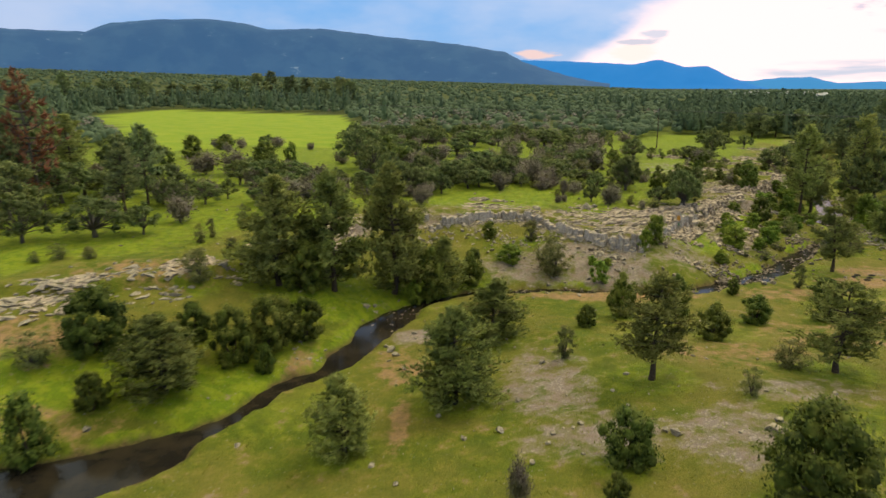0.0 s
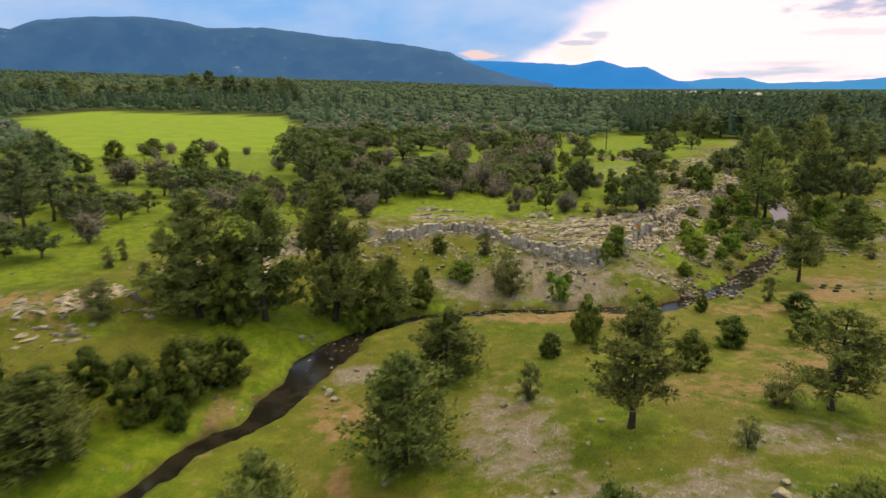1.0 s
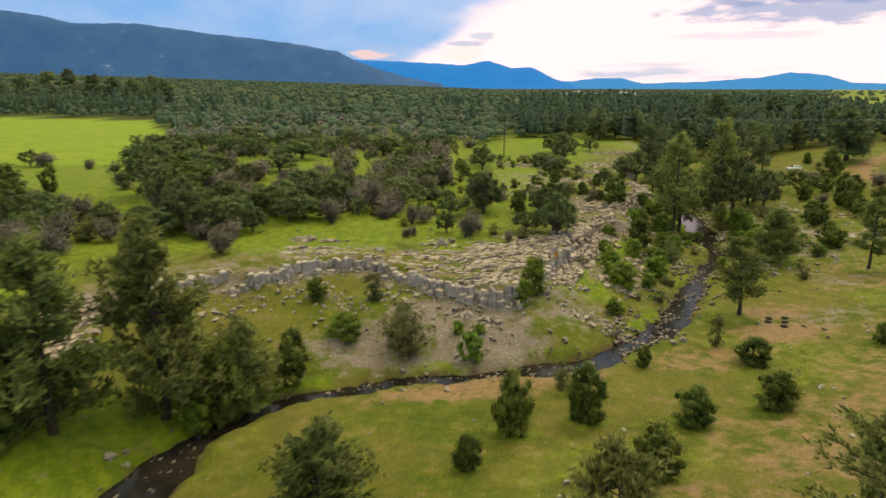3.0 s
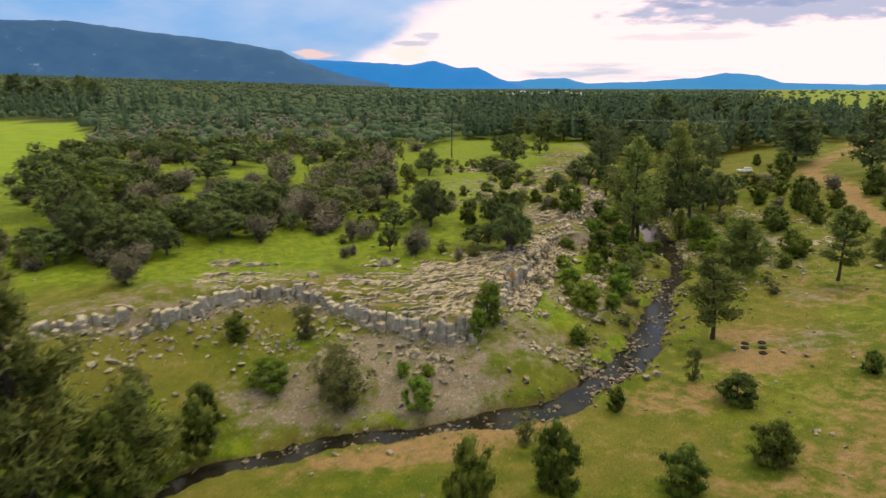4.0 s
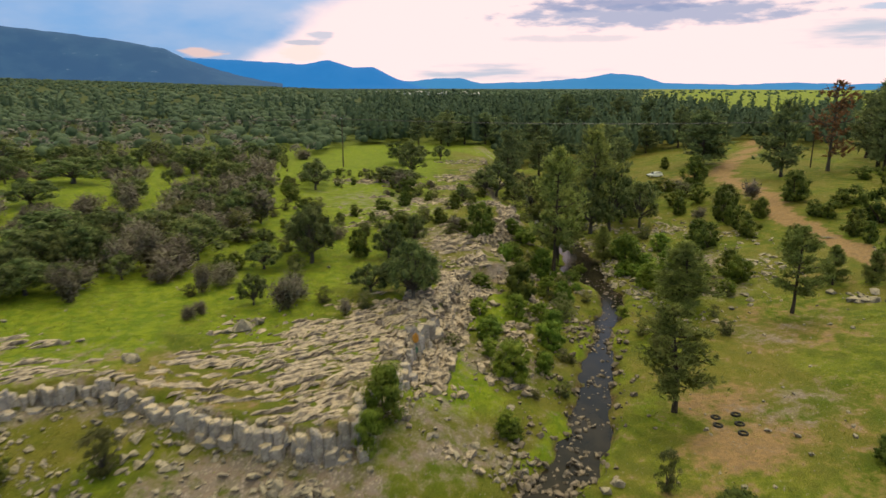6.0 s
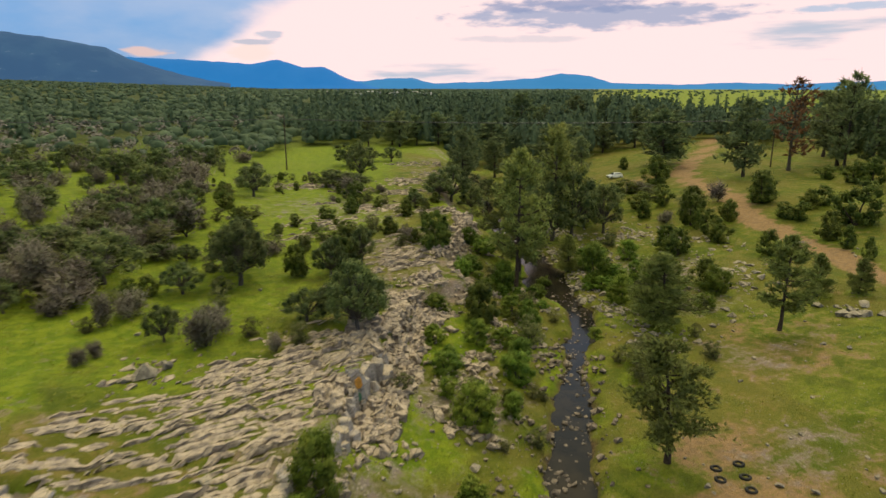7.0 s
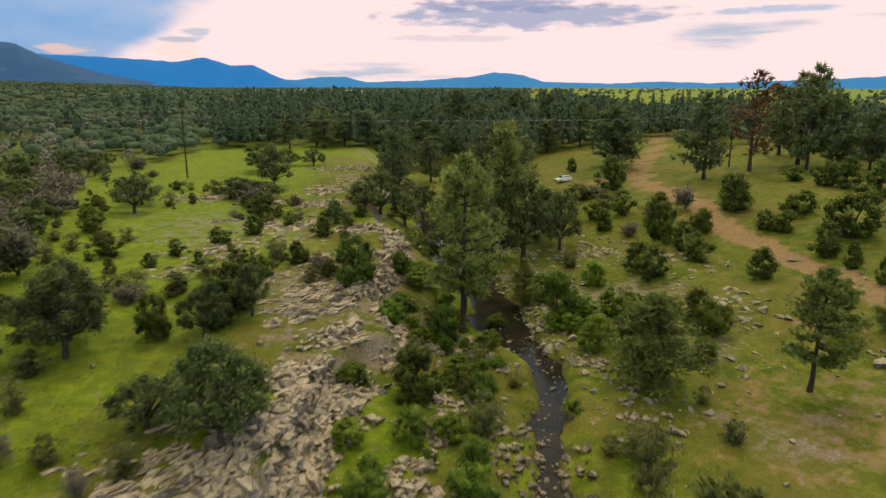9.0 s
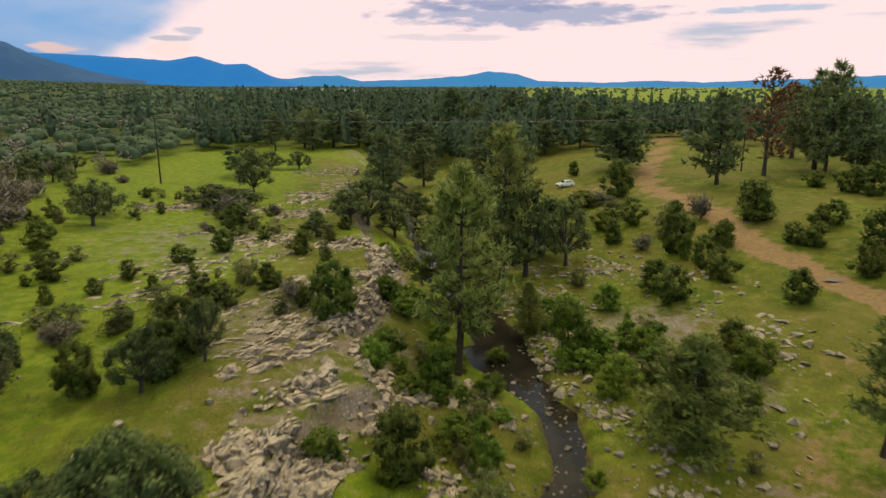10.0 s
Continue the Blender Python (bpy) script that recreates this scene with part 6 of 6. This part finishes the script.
make_cliff()
make_slabs()
make_left_rocks()
make_rubble()
make_scree()
make_boulders()
make_grass()


# ---- things made by people ----
def shape(name, bm, material, parent=None, label="", at=None, smooth_faces=False):
    me = bpy.data.meshes.new(name)
    bm.to_mesh(me)
    bm.free()
    me.materials.append(material)
    for p in me.polygons:
        p.use_smooth = smooth_faces
    ob = new(name, me)
    if parent:
        ob.parent = parent
    if at is not None:
        ob.matrix_basis = at
    return tagged(ob, label) if label else ob


def prism(outline, lo, hi, top=1.0, bevel=0.0):
    """An outline in x and z, drawn out along y from lo to hi."""
    bm = bmesh.new()
    a = [bm.verts.new((x, lo, z)) for x, z in outline]
    b = [bm.verts.new((x, hi, z)) for x, z in outline]
    bm.faces.new(a[::-1]), bm.faces.new(b)
    for i in range(len(a)):
        j = (i + 1) % len(a)
        bm.faces.new((a[i], a[j], b[j], b[i]))
    if top != 1.0:
        mid, zs = (lo + hi) / 2, [z for _, z in outline]
        for v in bm.verts:
            k = (v.co.z - min(zs)) / (max(zs) - min(zs))
            v.co.y = mid + (v.co.y - mid) * (1 + (top - 1) * k)
    if bevel:
        bmesh.ops.bevel(bm, geom=bm.edges[:], offset=bevel, segments=2, affect="EDGES", profile=0.6)
    bmesh.ops.recalc_face_normals(bm, faces=bm.faces[:])
    return bm


def ring(radius, tube, width, sides=20, around=10):
    """A tyre-like ring lying flat, squarer than a torus."""
    bm = bmesh.new()
    rows = []
    for i in range(sides):
        a, row = 2 * math.pi * i / sides, []
        for j in range(around):
            b = 2 * math.pi * j / around
            c, s = math.cos(b), math.sin(b)
            r = radius + tube * math.copysign(abs(c) ** 0.7, c)
            row.append(bm.verts.new((r * math.cos(a), r * math.sin(a), width * math.copysign(abs(s) ** 0.7, s))))
        rows.append(row)
    for i in range(sides):
        for j in range(around):
            bm.faces.new((rows[i][j], rows[(i + 1) % sides][j], rows[(i + 1) % sides][(j + 1) % around], rows[i][(j + 1) % around]))
    bmesh.ops.recalc_face_normals(bm, faces=bm.faces[:])
    return bm


def disc(radius, depth, sides=20):
    bm = bmesh.new()
    bmesh.ops.create_cone(bm, cap_ends=True, segments=sides, radius1=radius, radius2=radius * 0.96, depth=depth)
    return bm


RUBBER = plain("tyre_rubber", (0.045, 0.042, 0.040), 0.85, wear=0.35, scale=8)
WHITE_PAINT = plain("white_car_paint", (0.78, 0.78, 0.77), 0.25, wear=0.05)
DARK_GLASS = plain("dark_window_glass", (0.02, 0.025, 0.03), 0.06, wear=0.1)
LAMP_GLASS = plain("lamp_glass", (0.55, 0.56, 0.58), 0.15, wear=0.1)
RED_GLASS = plain("rear_lamp_glass", (0.45, 0.03, 0.02), 0.2, wear=0.1)
STEEL = plain("steel_rim", (0.45, 0.45, 0.46), 0.35, 0.9)
BLACK_PLASTIC = plain("black_plastic", (0.03, 0.03, 0.03), 0.6)
POLE_WOOD = plain("pole_wood", (0.085, 0.065, 0.050), 0.9, wear=0.4)
WIRE = plain("wire_metal", (0.10, 0.10, 0.10), 0.5, 0.6)
LOG_WOOD = plain("grey_logs", (0.20, 0.165, 0.135), 0.9, wear=0.45, scale=5)
PALE_WALL = plain("pale_house_wall", (0.72, 0.70, 0.66), 0.85, wear=0.15, scale=0.3)
TIN_ROOF = plain("tin_roof", (0.50, 0.48, 0.47), 0.5, wear=0.3, scale=0.3)
ORANGE_PAINT = plain("orange_paint", (0.62, 0.30, 0.06), 0.8, wear=0.35, scale=6)
GREEN_PAINT = plain("green_paint", (0.10, 0.24, 0.15), 0.8, wear=0.35, scale=6)
PUDDLE = plain("puddle_water", (0.30, 0.27, 0.23), 0.04, wear=0.2)


def make_car(x, y, heading):
    car = tagged(new("car"), "small white hatchback car parked on the grass", "car")
    outline = [(2.0, 0.34), (2.04, 0.62), (1.90, 0.80), (1.05, 0.95), (0.85, 0.97), (-1.75, 1.00), (-1.98, 0.90), (-2.0, 0.40), (-1.85, 0.28), (1.85, 0.26)]
    body = shape("body", prism(outline, -0.84, 0.84, 0.94, 0.05), WHITE_PAINT, car, smooth_faces=True)
    shape("cabin", prism([(0.98, 0.93), (0.35, 1.42), (0.1, 1.47), (-1.45, 1.47), (-1.80, 1.05), (-1.82, 0.93)], -0.78, 0.78, 0.80, 0.05), WHITE_PAINT, car, smooth_faces=True)
    shape("windscreen", prism([(0.95, 1.0), (0.93, 0.99), (0.40, 1.40), (0.42, 1.41)], -0.64, 0.64, 0.9), DARK_GLASS, car, "dark windscreen", pose(0.035, 0, 0.02))
    shape("rear_window", prism([(-1.80, 1.08), (-1.52, 1.42), (-1.50, 1.41), (-1.78, 1.07)], -0.60, 0.60, 0.9), DARK_GLASS, car, "dark rear window", pose(-0.03, 0, 0.01))
    for side in (-1, 1):
        for a, b, c, d in ((0.62, 0.22, -0.32, -0.32), (-0.42, -0.42, -1.05, -1.05), (-1.13, -1.13, -1.35, -1.55)):
            w = shape("side_window", prism([(a, 1.02), (b, 1.37), (c, 1.37), (d, 1.02)], -0.012, 0.012), DARK_GLASS, car, "dark side window")
            w.matrix_basis = Matrix.Translation((0, side * 0.745, 0)) @ Matrix.Translation((0, 0, 1.0)) @ Matrix.Rotation(side * 0.27, 4, "X") @ Matrix.Translation((0, 0, -1.0))
        for at in (1.28, -1.22):
            wheel = shape("wheel", ring(0.225, 0.085, 0.10), RUBBER, car, "black tyre", Matrix.Translation((at, side * 0.76, 0.31)) @ Matrix.Rotation(math.pi / 2, 4, "X"), True)
            shape("rim", disc(0.17, 0.17), STEEL, wheel)
        shape("headlight", prism([(1.99, 0.62), (1.80, 0.80), (1.86, 0.80), (2.05, 0.64)], side * 0.72 - 0.12, side * 0.72 + 0.12), LAMP_GLASS, car, "clear headlight")
        shape("tail_light", prism([(-2.02, 0.72), (-1.94, 0.98), (-1.88, 0.98), (-1.96, 0.72)], side * 0.72 - 0.08, side * 0.72 + 0.08), RED_GLASS, car, "red tail light")
        shape("mirror", prism([(0.70, 1.0), (0.72, 1.10), (0.60, 1.12), (0.58, 1.0)], side * 0.92 - 0.08, side * 0.92 + 0.08), WHITE_PAINT, car)
    shape("bumper", prism([(2.06, 0.32), (2.08, 0.46), (1.95, 0.48), (1.93, 0.30)], -0.78, 0.78), BLACK_PLASTIC, car, "black front bumper")
    shape("grille", prism([(2.05, 0.55), (2.06, 0.62), (2.00, 0.63), (2.00, 0.55)], -0.40, 0.40), BLACK_PLASTIC, car)
    car.matrix_basis = pose(x, y, h_at(x, y), 0, 0, heading)


def make_tyre(x, y, z, radius, tip, label, group):
    tyre = tagged(new("tyre"), label, "tyre", group)
    shape("carcass", ring(radius * 0.78, radius * 0.22, radius * 0.26, 24, 10), RUBBER, tyre, smooth_faces=True)
    shape("bead", ring(radius * 0.60, radius * 0.035, radius * 0.20, 24, 6), BLACK_PLASTIC, tyre)
    tyre.matrix_basis = pose(x, y, z + radius * 0.22, tip, tip * 0.5, 30 * tip)


def make_pole(x, y, top):
    pole = tagged(new("utility_pole"), "dark wooden utility pole with a crossarm", "utility pole", "poles of the power line")
    base = h_at(x, y)
    s = Soup()
    s.tube([(0, 0, -0.3), (0, 0, 4), (0, 0, top - base)], [0.19, 0.165, 0.12], 8)
    part("post", s.mesh("post", POLE_WOOD, True), pole)
    shape("crossarm", prism([(-1.1, 0), (1.1, 0), (1.1, 0.14), (-1.1, 0.14)], -0.06, 0.06), POLE_WOOD, pole, at=Matrix.Translation((0, 0.14, top - base - 0.7)))
    for k in (-1.0, 0.0, 1.0):
        shape("insulator", disc(0.06, 0.22, 8), LAMP_GLASS, pole, "pale insulator", Matrix.Translation((k, 0.14, top - base - 0.45)))
    pole.matrix_basis = pose(x, y, base, 0, 0, 58)


def make_wires(ends, z):
    for off in (-1.0, 0.0, 1.0):
        for (ax, ay), (bx, by) in zip(ends[:-1], ends[1:]):
            k = np.linspace(0, 1, 21)
            d = np.array([bx - ax, by - ay])
            side = np.array([-d[1], d[0]]) / np.hypot(*d) * off
            pts = np.stack([ax + d[0] * k + side[0], ay + d[1] * k + side[1], z - 4.4 * k * (1 - k) * 0.9 - 0.3 + 0 * k], 1)
            s = Soup()
            s.tube(pts, np.full(21, 0.032), 4)
            tagged(new("power_line", s.mesh("power_line", WIRE, True)), "thin dark overhead wire between the poles", "wire", "power lines")


def make_house(x, y, turn, long, wide, tall):
    house = tagged(new("house"), "small pale house of a distant village", "house", "houses of the village")
    shape("wall", prism([(-long / 2, 0), (long / 2, 0), (long / 2, tall), (-long / 2, tall)], -wide / 2, wide / 2), PALE_WALL, house)
    shape("roof", prism([(-wide / 2 - 0.4, 0), (wide / 2 + 0.4, 0), (0, wide * 0.28)], -long / 2 - 0.4, long / 2 + 0.4), TIN_ROOF, house, "grey tin roof", Matrix.Translation((0, 0, tall)) @ Matrix.Rotation(math.pi / 2, 4, "Z"))
    for k in (-0.25, 0.25):
        shape("window", prism([(-0.7, 0), (0.7, 0), (0.7, 1.3), (-0.7, 1.3)], -0.05, 0.05), DARK_GLASS, house, at=Matrix.Translation((k * long, -wide / 2 - 0.03, tall * 0.4)))
    house.matrix_basis = pose(x, y, h_at(x, y) - 0.1, 0, 0, turn)


def make_logs(x, y):
    rng = np.random.default_rng(500)
    for i in range(9):
        s = Soup()
        long = rng.uniform(2.5, 4.6)
        k = np.linspace(-0.5, 0.5, 5)
        s.tube(np.stack([k * long, rng.normal(0, 0.06, 5), np.abs(rng.normal(0, 0.03, 5))], 1), np.linspace(0.13, 0.08, 5), 7)
        ob = tagged(new("log", s.mesh("log", LOG_WOOD, True)), "weathered grey log on a brushwood heap", "log", "logs in the heap")
        px, py = x + rng.normal(0, 1.2), y + rng.normal(0, 0.6)
        ob.matrix_basis = pose(px, py, h_at(px, py) + 0.08 + 0.14 * (i // 3), 0, rng.normal(0, 2), 15 + rng.normal(0, 12))


def make_painted_stone(x, y):
    stone = tagged(new("painted_stone"), "upright grey block with faded orange and green paint", "rock")
    v, f = rock_shape(np.random.default_rng(77), 1.7, 1.1, 3.4, 0.12)
    part("block", mesh_of("block", v, f, ROCK), stone)
    for name, mat, z, w, h, dx in (("orange_patch", ORANGE_PAINT, 2.55, 0.62, 0.95, 0.12), ("green_patch", GREEN_PAINT, 1.45, 0.75, 0.80, -0.05)):
        bm = bmesh.new()
        rng = np.random.default_rng(int(z * 10))
        ringed = [bm.verts.new((dx + w / 2 * math.cos(a) * rng.uniform(0.8, 1.1), -0.60 + 0.02 * rng.normal(), z + h / 2 * math.sin(a) * rng.uniform(0.8, 1.1))) for a in np.arange(12) * math.pi / 6]
        face = bm.faces.new(ringed)
        out = bmesh.ops.extrude_face_region(bm, geom=[face])
        bmesh.ops.translate(bm, vec=(0, 0.12, 0), verts=[e for e in out["geom"] if isinstance(e, bmesh.types.BMVert)])
        bmesh.ops.recalc_face_normals(bm, faces=bm.faces[:])
        shape(name, bm, mat, stone, name.replace("_", " ").replace("patch", "paint patch"))
    stone.matrix_basis = pose(x, y, h_at(x + 0.9, y - 0.9) - 0.3, 0, 0, -22)


make_car(148.4, 187.9, 164)
for x, y, tip in ((59.4, 90.3, 3), (58.4, 89.2, -4), (61.1, 89.7, 5), (58.9, 87.2, -3), (60.0, 88.4, 4)):
    make_tyre(x, y, h_at(x, y) - 0.05, 0.42, tip, "old black tyre lying on bare soil", "tyres on the ground")
make_tyre(57.6, 102.6, -0.48, 0.45, 8, "old tyre lying in the shallow creek", "")
POLES = [(-32, 291), (73.9, 228.7), (180, 165), (286, 102)]
for x, y in POLES:
    make_pole(x, y, 19.6)
make_wires(POLES, 19.3)
make_logs(-2.9, 131.5)
make_painted_stone(39.0, 106.7)
village = np.random.default_rng(510)
for i in range(26):
    b, d = radians(village.uniform(21.5, 30.5)), village.uniform(1150, 1650)
    make_house(30 + math.sin(b) * d, 80 + math.cos(b) * d, village.uniform(0, 180), village.uniform(8, 17), village.uniform(6, 9), village.uniform(3.5, 5.5))
pool = Soup()
edge = np.arange(14) * 2 * math.pi / 14
pool.add(np.concatenate([[[0, 0, 0]], np.stack([1.3 * np.cos(edge) * (1 + 0.2 * np.sin(3 * edge)), 0.55 * np.sin(edge), 0 * edge], 1)]), [(0, 1 + i, 1 + (i + 1) % 14) for i in range(14)])
puddle = tagged(new("puddle", pool.mesh("puddle", PUDDLE)), "pale puddle in the rut of the dirt track", "puddle")
puddle.matrix_basis = pose(118.8, 119.6, h_at(118.8, 119.6) + 0.06, 0, 0, -35)
